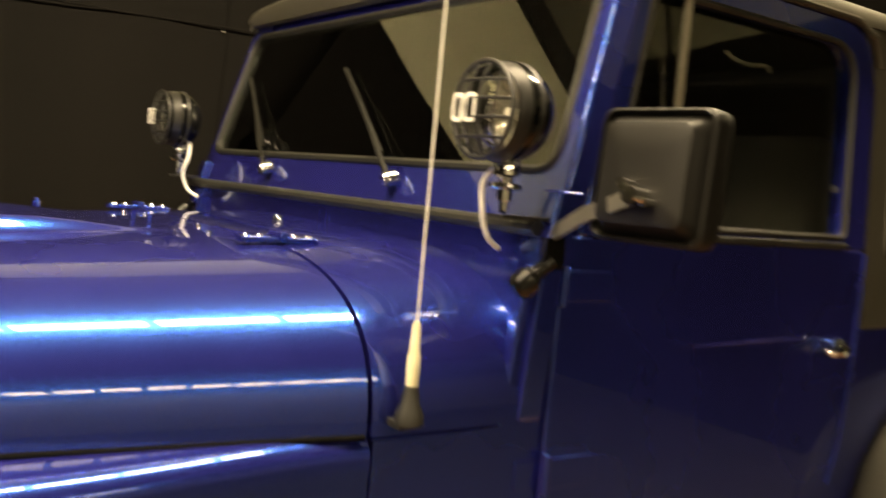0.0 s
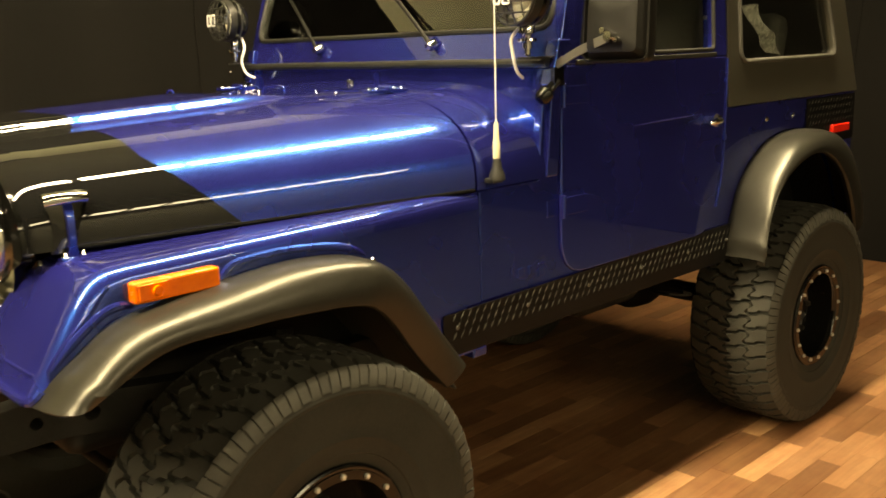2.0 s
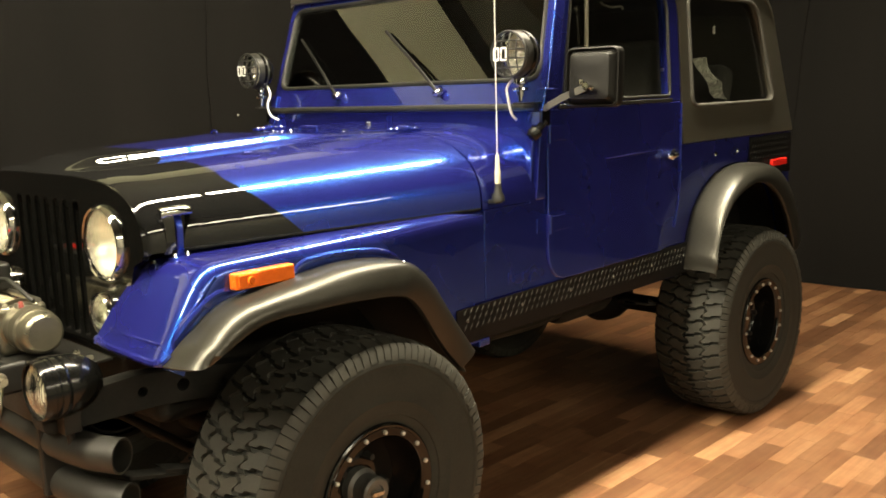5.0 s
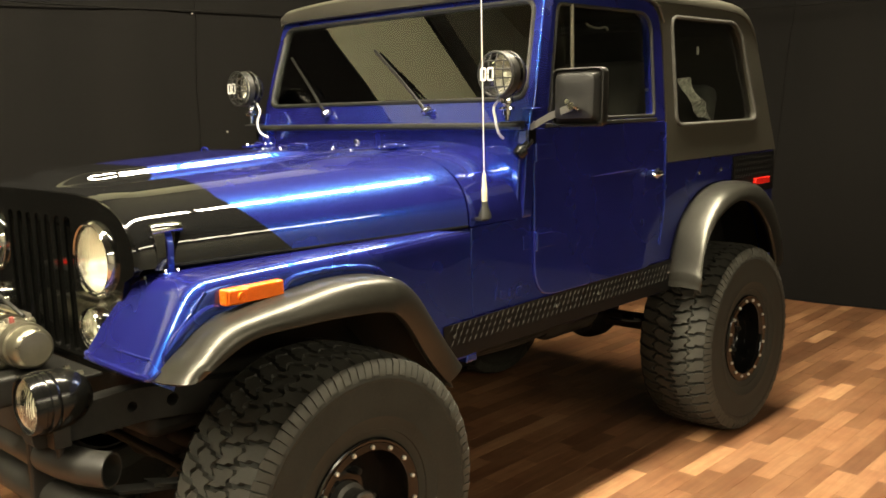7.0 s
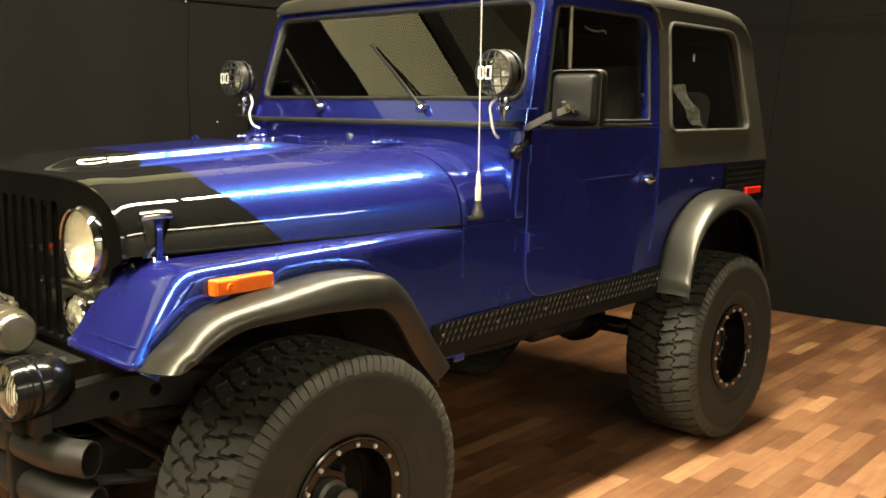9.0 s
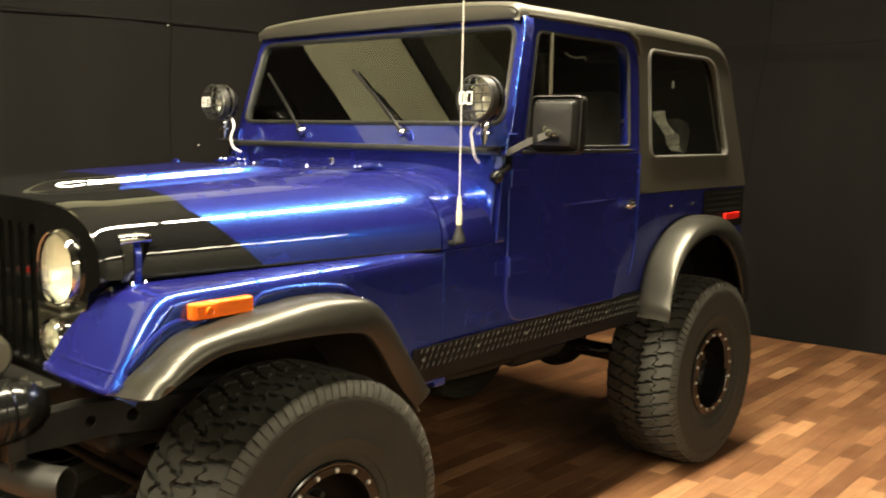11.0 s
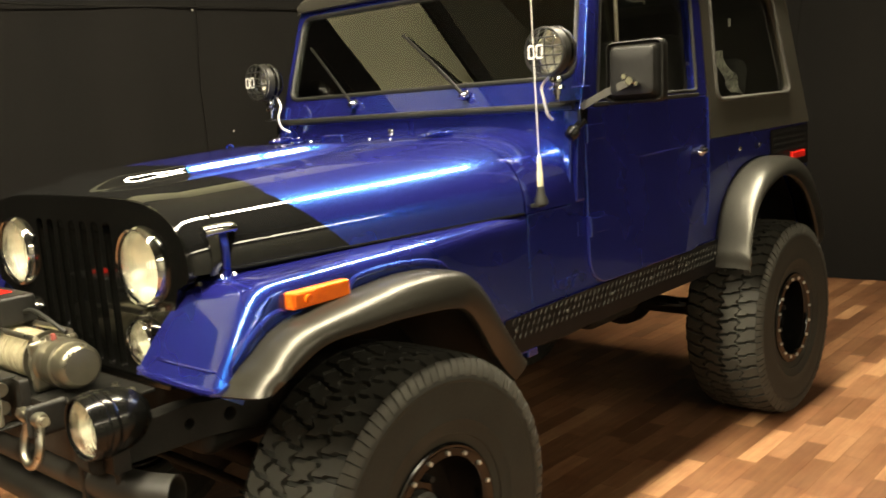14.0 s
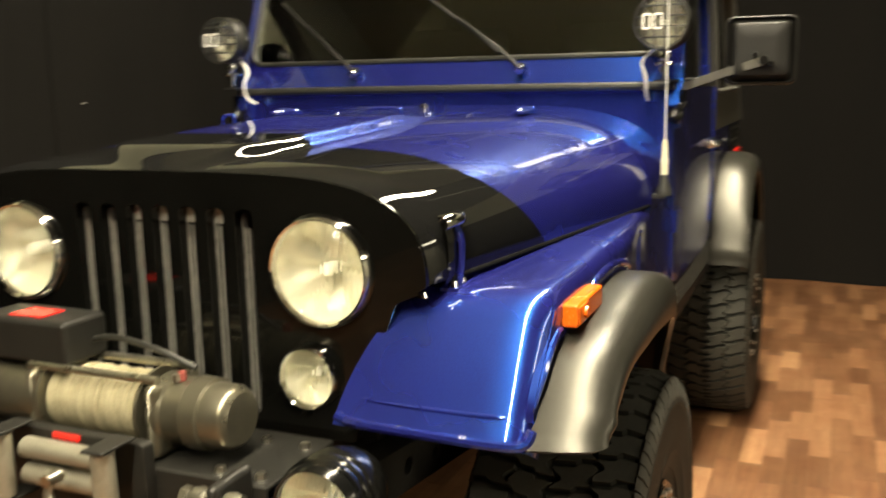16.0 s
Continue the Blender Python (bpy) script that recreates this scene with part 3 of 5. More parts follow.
for y, x in ((-0.22, 0.55), (0.16, 0.57), (-0.10, 0.58), (0.24, 0.55)):
    bm = fresh()
    lathe(bm, [(0, 0.007), (0.0045, 0.006), (0.0065, 0.0)], 10, pose(x, y, hood_top(x) - 0.001))
    part("bolt_head", bm, M_CHROME, hood)

# ---- grille ----
FACE = -0.014  # the grille openings sit a little towards the left side
SLOTS = [FACE + 0.0553 * k for k in range(-3, 4)]
arch = [(y * 0.994, z - 0.004) for x, y, z in hood_section(-0.455, 0.0)]
outline = [Vector(p) for p in arch[::-1]] + rounded([(0.535, 1.108), (0.480, 1.085), (0.405, 0.88), (0.395, 0.82), (-0.395, 0.82), (-0.405, 0.88), (-0.480, 1.085), (-0.535, 1.108)], 0.012, 3)
holes = [rounded([(y - 0.0165, 0.85), (y + 0.0165, 0.85), (y + 0.0165, 1.238), (y - 0.0165, 1.238)], 0.0155, 4) for y in SLOTS]


def ring(y, z, r, n=28):
    return [Vector((y + r * math.cos(2 * math.pi * k / n), z + r * math.sin(2 * math.pi * k / n))) for k in range(n)]


HEAD, TURN_SIGNAL = (0.322, 1.133), (0.293, 0.938)
holes += [ring(FACE + s * HEAD[0], HEAD[1], 0.094) for s in (-1, 1)] + [ring(FACE + s * TURN_SIGNAL[0], TURN_SIGNAL[1], 0.053) for s in (-1, 1)]
bm = fresh()
plate(bm, outline, holes, front(-0.470), 0.022)
grille = part("grille", bm, M_GRILLE, car, "glossy black grille panel with seven upright slots", bevel=0.009)
bm = fresh()
box(bm, -0.375, -0.355, -0.26, 0.26, 0.80, 1.27)
part("radiator", bm, M_FRAME, grille)
for y in SLOTS:
    for d in (-0.011, -0.0037, 0.0037, 0.011):
        bm = fresh()
        box(bm, -0.4475, -0.4452, y + d - 0.0009, y + d + 0.0009, 0.83, 1.20)
        part("radiator_fin", bm, M_RAD, grille)
for y in SLOTS:
    bm = fresh()
    box(bm, -0.4475, -0.432, y + 0.0145, y + 0.0175, 0.852, 1.225)
    part("slot_flange", bm, M_STREAKED, grille, "slot edge streaked black and grey")
for y in (-0.121, -0.066, -0.011, 0.044):
    bm = fresh()
    box(bm, -0.4475, -0.430, y - 0.018, y + 0.012, 1.205, 1.236)
    part("bracket", bm, M_RAD, grille, bevel=0.003)


def lamp(name, y, z, x, r, bowl, label, rim=M_CHROME, skirt=0.018, silver=M_MIRRORED, lens=M_LENS):
    """A round lamp facing forward: rim, silvered bowl, ribbed glass, bulb cap."""
    m = pose(x, y, z, 0, -90, 0)
    bm = fresh()
    lathe(bm, [(r * 0.90, -0.02), (r * 0.90, 0.010), (r * 0.93, 0.022), (r * 0.97, 0.024), (r * 1.02, 0.018), (r * 1.045, 0.006), (r * 1.05, 0.006 - skirt), (r * 1.08, 0.002 - skirt), (r * 1.08, -0.004 - skirt)], 48, m)
    base = part(name, bm, rim, car, label)
    bm = fresh()
    lathe(bm, [(0.0, -bowl), (r * 0.3, -bowl * 0.93), (r * 0.6, -bowl * 0.68), (r * 0.8, -bowl * 0.38), (r * 0.91, 0.0)], 40, m)
    for v in bm.verts:  # the bowl is pressed in shallow petals
        p = v.co - m.translation
        v.co.x += 0.008 * math.cos(7 * math.atan2(p.z, p.y) + 0.6) * min(1.0, math.hypot(p.y, p.z) / (r * 0.6)) * (1 if math.hypot(p.y, p.z) < r * 0.85 else 0)
    part("reflector_bowl", bm, silver, base)
    bm = fresh()
    lathe(bm, [(0.0, 0.034), (r * 0.35, 0.032), (r * 0.65, 0.026), (r * 0.85, 0.017), (r * 0.92, 0.010), (r * 0.92, 0.006), (r * 0.6, 0.018), (0, 0.026)], 40, m)
    part("glass", bm, lens, base).visible_shadow = False
    bm = fresh()
    lathe(bm, [(0, -0.010), (r * 0.10, -0.013), (r * 0.13, -0.022), (r * 0.10, -bowl * 0.9)], 18, m)
    part("bulb", bm, M_WHITE, base)
    return base


for s in (-1, 1):
    lamp("headlight", FACE + s * HEAD[0], HEAD[1], -0.464, 0.100, 0.05, "round sealed-beam headlight with a chrome rim", skirt=0.008)
    lamp("turn_signal", FACE + s * TURN_SIGNAL[0], TURN_SIGNAL[1], -0.469, 0.058, 0.030, "small round clear front indicator lamp", skirt=0.008)

# ---- front fenders, flares, markers ----
FENDER = [(0.62, 1.124), (0.45, 1.123), (0.25, 1.121), (0.05, 1.118), (-0.12, 1.115), (-0.25, 1.112), (-0.34, 1.110), (-0.395, 1.104), (-0.430, 1.085), (-0.458, 1.050), (-0.493, 0.995), (-0.528, 0.935), (-0.557, 0.889)]
FLARE_IN = [(-0.556, 0.892), (-0.46, 0.972), (-0.395, 1.010), (-0.31, 1.028), (-0.19, 1.041), (-0.13, 1.048), (-0.02, 1.056), (0.10, 1.049), (0.19, 1.025), (0.27, 0.965), (0.355, 0.868), (0.435, 0.772), (0.500, 0.693)]
FLARE_LIP = [(-0.512, 0.898), (-0.435, 0.946), (-0.365, 0.975), (-0.29, 0.985), (-0.19, 0.985), (-0.12, 0.985), (-0.02, 0.980), (0.09, 0.970), (0.15, 0.950), (0.215, 0.895), (0.290, 0.808), (0.362, 0.730), (0.425, 0.665)]
REAR_IN = [(1.895, 0.715), (1.925, 0.83), (1.975, 0.945), (2.06, 1.035), (2.19, 1.105), (2.36, 1.132), (2.53, 1.115), (2.68, 1.03), (2.79, 0.89), (2.84, 0.74)]
REAR_LIP = [(1.905, 0.705), (1.925, 0.80), (1.965, 0.905), (2.05, 0.995), (2.17, 1.050), (2.31, 1.070), (2.45, 1.035), (2.58, 0.94), (2.67, 0.80), (2.70, 0.69)]


def fender_y(x):
    return 0.745 - 0.033 * ease((x - 0.15) / 0.45)


def fender_top(s):
    bm = fresh()
    rows = []
    P = smooth_path([(x, 0, z) for x, z in FENDER], 4)
    for i, p in enumerate(P):
        t = (P[min(i + 1, len(P) - 1)] - P[max(i - 1, 0)]).normalized()
        n = Vector((-t.z, 0, t.x)) if t.x > 0 else Vector((t.z, 0, -t.x))
        if n.z > 0 and p.x > -0.45:
            n = -n
        if p.x <= -0.45 and n.x < 0:
            n = -n
        y_in = hood_half(p.x) - 0.06 if p.x > -0.40 else 0.493 - 0.095 * (1 - (1 - min(1.0, max(0.0, (1.105 - p.z) / 0.216))) ** 1.8)
        y_out = fender_y(p.x)
        r = 0.034 + 0.010 * ease((-0.36 - p.x) / 0.08)
        row = [Vector((p.x, s * (y_in + (y_out - r - y_in) * k / 6), p.z)) for k in range(7)]
        for k in range(1, 6):
            a = k / 5 * math.pi / 2
            row.append(Vector((p.x, s * (y_out - r + r * math.sin(a)), p.z)) + n * (r * (1 - math.cos(a))))
        row.append(row[-1] + n * 0.02)
        rows.append(row)
    sheet(bm, rows)
    return thicken(bm, 0.004)


def along(line, x):
    """The height of a line of (x, z) points, sorted by x, at x."""
    for (a, p), (b, q) in zip(line, line[1:]):
        if x <= b:
            return p + (q - p) * (x - a) / (b - a)
    return line[-1][1]


def fender_side(s):
    up = [(-0.52, 0.945), (-0.50, 0.975)] + [(x + (0.03 if x < -0.40 else 0), z - 0.034 if x > -0.40 else z - 0.006) for x, z in FENDER[::-1] if x > -0.47]
    low = [(p.x, p.z) for p in smooth_path([(x, 0, z) for x, z in FLARE_IN], 4)] + [(0.54, 0.690), (0.62, 0.690)]
    xs = [-0.52 + 1.14 * k / 76 for k in range(77)]
    bm = fresh()
    sheet(bm, [[(x, s * (fender_y(x) - 0.0015), max(along(up, x), along(low, x) + 0.004)), (x, s * (fender_y(x) - 0.0015), along(low, x))] for x in xs])
    return thicken(bm, 0.012)


def flare(s, inner, lip, y_in, y_out, tight=lambda x: 1.0):
    A, B = smooth_path([(x, 0, z) for x, z in inner], 6), smooth_path([(x, 0, z) for x, z in lip], 6)
    rows, widest = [], y_out
    for i in range(len(A)):
        a, b = A[i], B[i]
        y_out = widest(a.x) if callable(widest) else widest
        yi = y_in(a.x) if callable(y_in) else y_in
        row = []
        for k in range(9):
            q = k / 8 * math.pi / 2
            f, g = math.sin(q), 1 - math.cos(q)
            g, f = g ** 1.25, f ** tight(a.x)
            row.append(Vector((a.x + (b.x - a.x) * g, s * (yi + (y_out - yi) * f), a.z + 0.004 * math.sin(2 * q) + (b.z - a.z) * g)))
        d = (b - a)
        d = d.normalized() if d.length > 0.01 else Vector((0, 0, -1))
        e = row[-1]
        row += [e + d * 0.014 + Vector((0, -s * 0.002, 0)), e + d * 0.018 + Vector((0, -s * 0.012, 0)), e + d * 0.012 + Vector((0, -s * 0.03, 0))]
        # a small ridge across the foot of the front end
        ridge = math.exp(-((i - 3.2) / 0.9) ** 2)
        rows.append([p + Vector((-0.005 * ridge, s * 0.007 * ridge, 0.002 * ridge)) for p in row])
    bm = fresh()
    sheet(bm, rows)
    return thicken(bm, 0.006)


def bead(s):
    bm = fresh()
    for line in (((-0.515, 0.945), (-0.475, 0.985), (-0.440, 1.012), (-0.405, 1.032), (-0.375, 1.037), (-0.352, 1.030)), ((-0.185, 1.040), (-0.165, 1.048), (-0.148, 1.064), (-0.120, 1.074), (-0.02, 1.078), (0.10, 1.068), (0.17, 1.050), (0.21, 1.028))):
        pts = smooth_path([(x, s * (fender_y(x) - 0.003), z) for x, z in line], 5)
        tube(bm, pts, [0.010 * min(1.0, 0.35 + k / 8, 0.35 + (len(pts) - 1 - k) / 8) for k in range(len(pts))], 10)
    return bm


for s in (-1, 1):
    fender = part("fender", fender_top(s), M_BLUE, car, sharp=50)
    part("fender_side", fender_side(s), M_BLUE, fender)
    part("pressed_bead", bead(s), M_BLUE, fender)
    bm = fresh()
    tube(bm, smooth_path([(-0.548, s * 0.402, 0.902), (-0.556, s * 0.45, 0.896), (-0.559, s * 0.60, 0.894), (-0.558, s * 0.70, 0.893), (-0.552, s * 0.738, 0.898), (-0.535, s * 0.745, 0.915)], 5), 0.009, 8)
    part("rolled_lip", bm, M_BLUE, fender)
    bm = fresh()
    tube(bm, smooth_path([(-0.529, s * 0.438, 0.930), (-0.531, s * 0.52, 0.928), (-0.531, s * 0.64, 0.928), (-0.531, s * 0.700, 0.930)], 5), [0.0015] + [0.004] * 14 + [0.0015], 10)
    part("pressed_fold", bm, M_BLUE, fender)
    part("flare", flare(s, FLARE_IN, FLARE_LIP, lambda x: fender_y(x) - 0.004, lambda x: 0.862 - 0.068 * ease((x - 0.14) / 0.36), lambda x: 1.0 - 0.6 * ease((x + 0.25) / 0.5)), M_FLARE, car, "dark grey satin wheel-arch flare")
    part("flare", flare(s, REAR_IN, REAR_LIP, SIDE, 0.862, lambda x: 1.0 - 0.5 * ease((x - 2.3) / 0.3)), M_FLARE, car, "dark grey satin wheel-arch flare")
    # side marker
    bm = fresh()
    box(bm, -0.360, -0.180, s * 0.742, s * 0.772, 1.038, 1.080)
    mk = part("side_marker", bm, M_ORANGE, car, "rectangular orange side marker lamp", bevel=0.006)
    bm = fresh()
    box(bm, -0.352, -0.292, s * 0.770, s * 0.7745, 1.043, 1.075)
    part("lens_step", bm, M_ORANGE, mk, bevel=0.002)
    bm = fresh()
    lathe(bm, [(0.0, 0.003), (0.006, 0.003), (0.010, 0.006), (0.011, 0.0)], 16, pose(-0.315, s * 0.774, 1.059, 90 if s < 0 else -90))
    part("screw_boss", bm, M_ORANGE, mk)
    bm = fresh()
    lathe(bm, [(0, 0.006), (0.006, 0.005), (0.009, 0.0)], 12, pose(0.232, s * 0.742, 1.010, 90 if s < 0 else -90))
    part("flare_screw", bm, M_CHROME, car)
    bm = fresh()
    lathe(bm, [(0, 0.010), (0.008, 0.009), (0.011, 0.0)], 12, pose(-0.432, s * 0.515, 1.092))
    part("fender_bolt", bm, M_CHROME, car)
    bm = fresh()
    box(bm, 2.72, 2.885, s * 0.706, s * 0.728, 1.088, 1.122)
    part("rear_marker", bm, M_RED, car, "rectangular red side marker lamp", bevel=0.005)

# ---- tub, doors, rocker guards ----
ARCH = [(p.x, p.z) for p in smooth_path([(x, 0, z) for x, z in REAR_IN], 4)]


def tub_side(s):
    loop = [(0.626, 0.695), (0.626, 1.119), (0.862, 1.119), (0.895, 1.43), (0.96, 1.43), (0.96, 1.25), (2.955, 1.25), (2.955, 0.70), (2.84, 0.70)] + ARCH[::-1] + [(1.88, 0.695)]
    bm = fresh()
    return plate(bm, [Vector(p) for p in loop], [], side(s * SIDE, s), 0.03)


def door_lower(s):
    loop = rounded([(0.952, 1.428), (1.856, 1.428), (1.848, 1.05), (1.775, 0.822), (0.952, 0.822)], [0.01, 0.01, 0.28, 0.09, 0.12], 6)
    bm = fresh()
    return plate(bm, loop, [], side(s * 0.719, s), 0.03)


def lean(y, s):
    return lambda u, v, w: Vector((u, s * (y - 0.055 * (v - 1.43) - w), v))


def door_frame(s):
    loop = rounded([(0.985, 1.428), (1.098, 1.912), (1.850, 1.912), (1.858, 1.428)], [0.01, 0.03, 0.13, 0.01], 7)
    hole = rounded([(1.045, 1.452), (1.136, 1.862), (1.772, 1.862), (1.772, 1.452)], [0.02, 0.03, 0.09, 0.02], 6)
    bm = fresh()
    return plate(bm, loop, [hole], lean(0.717, s), 0.045)


def pane(loop, place, depth=0.005):
    bm = fresh()
    return plate(bm, loop, [], place, depth)


def loop_tube(pts, place, r, seg=8):
    bm = fresh()
    return tube(bm, [place(p[0], p[1], 0) for p in pts], r, seg, closed=True)


for s in (-1, 1):
    part("tub_side", tub_side(s), M_BLUE, car, bevel=0.006)
    door = part("door", door_lower(s), M_BLUE, car, "closed blue steel door with a framed window", bevel=0.006)
    part("window_frame", door_frame(s), M_BLUE, door, bevel=0.008)
    win = rounded([(1.045, 1.452), (1.136, 1.862), (1.772, 1.862), (1.772, 1.452)], [0.02, 0.03, 0.09, 0.02], 6)
    part("window_pane", pane(win, lean(0.695, s)), M_GLASS, door).visible_shadow = False
    part("window_seal", loop_tube(win, lean(0.716, s), 0.007), M_TRIM, door)
    bm = fresh()
    box(bm, 1.214, 1.228, s * 0.690, s * 0.700, 1.45, 1.865)
    part("vent_bar", bm, M_ROLLER, door, "bright upright bar of the quarter vent", bevel=0.002)
    bm = fresh()
    box(bm, 1.02, 1.78, s * 0.700, s * 0.724, 1.428, 1.442)
    part("sill_strip", bm, M_TRIM, door, bevel=0.003)
    bm = fresh()
    tube(bm, [(1.23, s * 0.7185, 1.231), (1.48, s * 0.7195, 1.237), (1.735, s * 0.7185, 1.241)], [0.0005, 0.003, 0.0005], 6)
    part("pressed_crease", bm, M_BLUE, door)
    bm = fresh()
    lathe(bm, [(0, 0.012), (0.018, 0.010), (0.024, 0.0)], 20, pose(1.80, s * 0.719, 1.212, 90 if s < 0 else -90))
    tube(bm, smooth_path([(1.80, s * 0.728, 1.212), (1.775, s * 0.744, 1.214), (1.735, s * 0.748, 1.212), (1.715, s * 0.742, 1.208)], 4), [0.013, 0.013, 0.013, 0.013, 0.012, 0.012, 0.012, 0.012, 0.010, 0.010, 0.009, 0.008, 0.006], 10)
    part("door_handle", bm, M_CHROME, door, "small chrome push handle")
    bm = fresh()
    tube(bm, smooth_path([(1.856, s * 0.720, 1.42), (1.851, s * 0.7205, 1.20), (1.846, s * 0.7205, 1.08), (1.832, s * 0.7205, 0.99), (1.806, s * 0.7205, 0.91)], 6), 0.0045, 8)
    part("edge_fold", bm, M_BLUE, door)
    for z in (1.345, 1.03):
        bm = fresh()
        box(bm, 0.968, 1.075, s * 0.718, s * 0.7222, z - 0.026, z + 0.026)
        box(bm, 0.900, 0.950, s * 0.706, s * 0.7112, z - 0.024, z + 0.024)
        rod(bm, (0.958, s * 0.7225, z - 0.034), (0.958, s * 0.7225, z + 0.034), 0.0075)
        part("hinge", bm, M_BLUE, door, bevel=0.0018)
    for x in (2.18, 2.39):
        bm = fresh()
        lathe(bm, [(0, 0.006), (0.007, 0.005), (0.010, 0.0)], 12, pose(x, s * 0.708, 1.187, 90 if s < 0 else -90))
        part("snap_stud", bm, M_CHROME, car)


def tread_plate(x0, x1, z0, z1, y, s, step):
    """Black checker plate with raised lozenges, slanting one way and then the other."""
    bm = fresh()
    k = 0
    x = x0 + step * 0.7
    while x < x1 - step * 0.4:
        nrow = int((z1 - z0) / (step * 0.85))
        for j in range(nrow):
            z = z0 + (z1 - z0) * (j + 0.5) / nrow
            shift = step * 0.5 * (j % 2)
            a = 0.95
            c, sn = math.cos(a), math.sin(a)
            L, W, H = step * 0.52, step * 0.10, 0.0028
            vs = [bm.verts.new((x + shift + u * c - v * sn, s * (y(x + shift) + h), z + u * sn + v * c)) for u, v, h in ((-L, 0, 0), (0, -W, 0), (L, 0, 0), (0, W, 0), (0, 0, H))]
            for i in range(4):
                bm.faces.new((vs[i], vs[(i + 1) % 4], vs[4]))
        x += step
        k += 1
    return bm


for s in (-1, 1):
    bm = fresh()
    plate(bm, rounded([(0.47, 0.70), (0.47, 0.815), (1.93, 0.832), (1.93, 0.70)], 0.008), [], lambda u, v, w: Vector((u, s * (max(fender_y(u), 0.712) + 0.004 - w), v)), 0.004)
    g = part("rocker_guard", bm, M_GUARD, car, "black checker-plate rocker guard")
    bm = tread_plate(0.49, 1.92, 0.742, 0.818, lambda x: 0.7226 - 0.0045 * (x - 0.47), s, 0.0285)
    ob = part("checker_relief", bm, M_LOZENGE, g)
    ob["kind"] = "stuff"
    for x in (0.52, 0.80, 1.08, 1.36, 1.64, 1.90):
        bm = fresh()
        lathe(bm, [(0, 0.004), (0.005, 0.003), (0.007, 0)], 10, pose(x, s * (0.7226 - 0.0045 * (x - 0.47)), 0.775, 90 if s < 0 else -90))
        part("rivet", bm, M_FLANGE, g)
    bm = fresh()
    plate(bm, rounded([(2.50, 1.09), (2.50, 1.242), (2.955, 1.242), (2.955, 1.05), (2.78, 1.05)], 0.008), [], side(s * 0.712, s), 0.004)
    g = part("corner_guard", bm, M_GUARD, car, "black checker-plate corner guard")
    ob = part("checker_relief", tread_plate(2.50, 2.95, 1.10, 1.24, lambda x: 0.7125, s, 0.0285), M_LOZENGE, g)
    ob["kind"] = "stuff"
    # sill below the guard and the body mount at its front
    bm = fresh()
    box(bm, 0.60, 1.90, s * 0.695, s * 0.66, 0.684, 0.71)
    part("sill", bm, M_BLUE, car, bevel=0.012)
    bm = fresh()
    box(bm, 0.585, 0.640, s * 0.712, s * 0.66, 0.668, 0.697)
    part("body_mount", bm, M_BLUE, car, bevel=0.006)
    # raised badge on the cowl side, as plain strokes
    for k, (dx, w, h0, h1) in enumerate(((0.748, 0.012, -0.018, 0.026), (0.785, 0.028, -0.014, 0.014), (0.828, 0.028, -0.014, 0.014), (0.872, 0.028, -0.026, 0.014))):
        bm = fresh()
        box(bm, dx - w / 2, dx + w / 2, s * 0.706, s * 0.7115, 0.868 + h0, 0.868 + h1)
        part("badge_stroke", bm, M_BLUE, car, bevel=0.004)
bm = fresh()
box(bm, 0.90, 2.93, -0.69, 0.69, 0.72, 0.75)
part("tub_floor", bm, M_FRAME, car)
bm = fresh()
box(bm, 0.93, 0.95, -0.69, 0.69, 0.72, 1.40)
part("firewall", bm, M_FRAME, car)
bm = fresh()
box(bm, 2.93, 2.955, -0.70, 0.70, 0.72, 1.25)
part("tailgate", bm, M_BLUE, car, bevel=0.006)

# ---- windscreen ----
RAKE = 0.29
screen_out = rounded([(-0.745, 1.440), (0.745, 1.440), (0.712, 1.926), (-0.712, 1.926)], [0.01, 0.01, 0.07, 0.07], 6)
screen_in = rounded([(-0.700, 1.530), (0.700, 1.530), (0.672, 1.872), (-0.672, 1.872)], [0.05, 0.05, 0.05, 0.05], 6)
bm = fresh()
plate(bm, screen_out, [screen_in], front(0.905, RAKE, 1.43), 0.055)
screen = part("windscreen_frame", bm, M_BLUE, car, "blue folding windscreen frame", bevel=0.008)
part("windscreen_glass", pane(screen_in, front(0.909, RAKE, 1.43)), M_SCREEN, screen).visible_shadow = False
part("glass_seal", loop_tube(screen_in, front(0.908, RAKE, 1.43), 0.010), M_TRIM, screen)
bm = fresh()
tube(bm, [(0.888, -0.725, 1.437), (0.886, -0.4, 1.438), (0.886, 0, 1.438), (0.886, 0.4, 1.438), (0.888, 0.725, 1.437)], 0.013, 10)
part("cowl_seal", bm, M_TRIM, car, "black rubber seal under the windscreen")


def wiper(y):
    bm = fresh()
    lathe(bm, [(0, 0.034), (0.012, 0.032), (0.016, 0.022), (0.017, 0.0)], 18, pose(0.918, y, 1.498, 0, -106, 0))
    w = part("wiper", bm, M_CHROME, screen, "chrome wiper boss with a black arm")
    f = front(0.897, RAKE, 1.43)
    bm = fresh()
    tube(bm, [f(y, 1.498, -0.018), f(y + 0.07, 1.56, -0.024), f(y + 0.20, 1.66, -0.012)], [0.007, 0.005, 0.004], 8)
    part("wiper_arm", bm, M_PLASTIC, w)
    bm = fresh()
    tube(bm, [f(y + 0.075, 1.548, -0.004), f(y + 0.19, 1.645, -0.008), f(y + 0.315, 1.742, -0.004)], 0.0055, 6)
    part("wiper_blade", bm, M_PLASTIC, w)


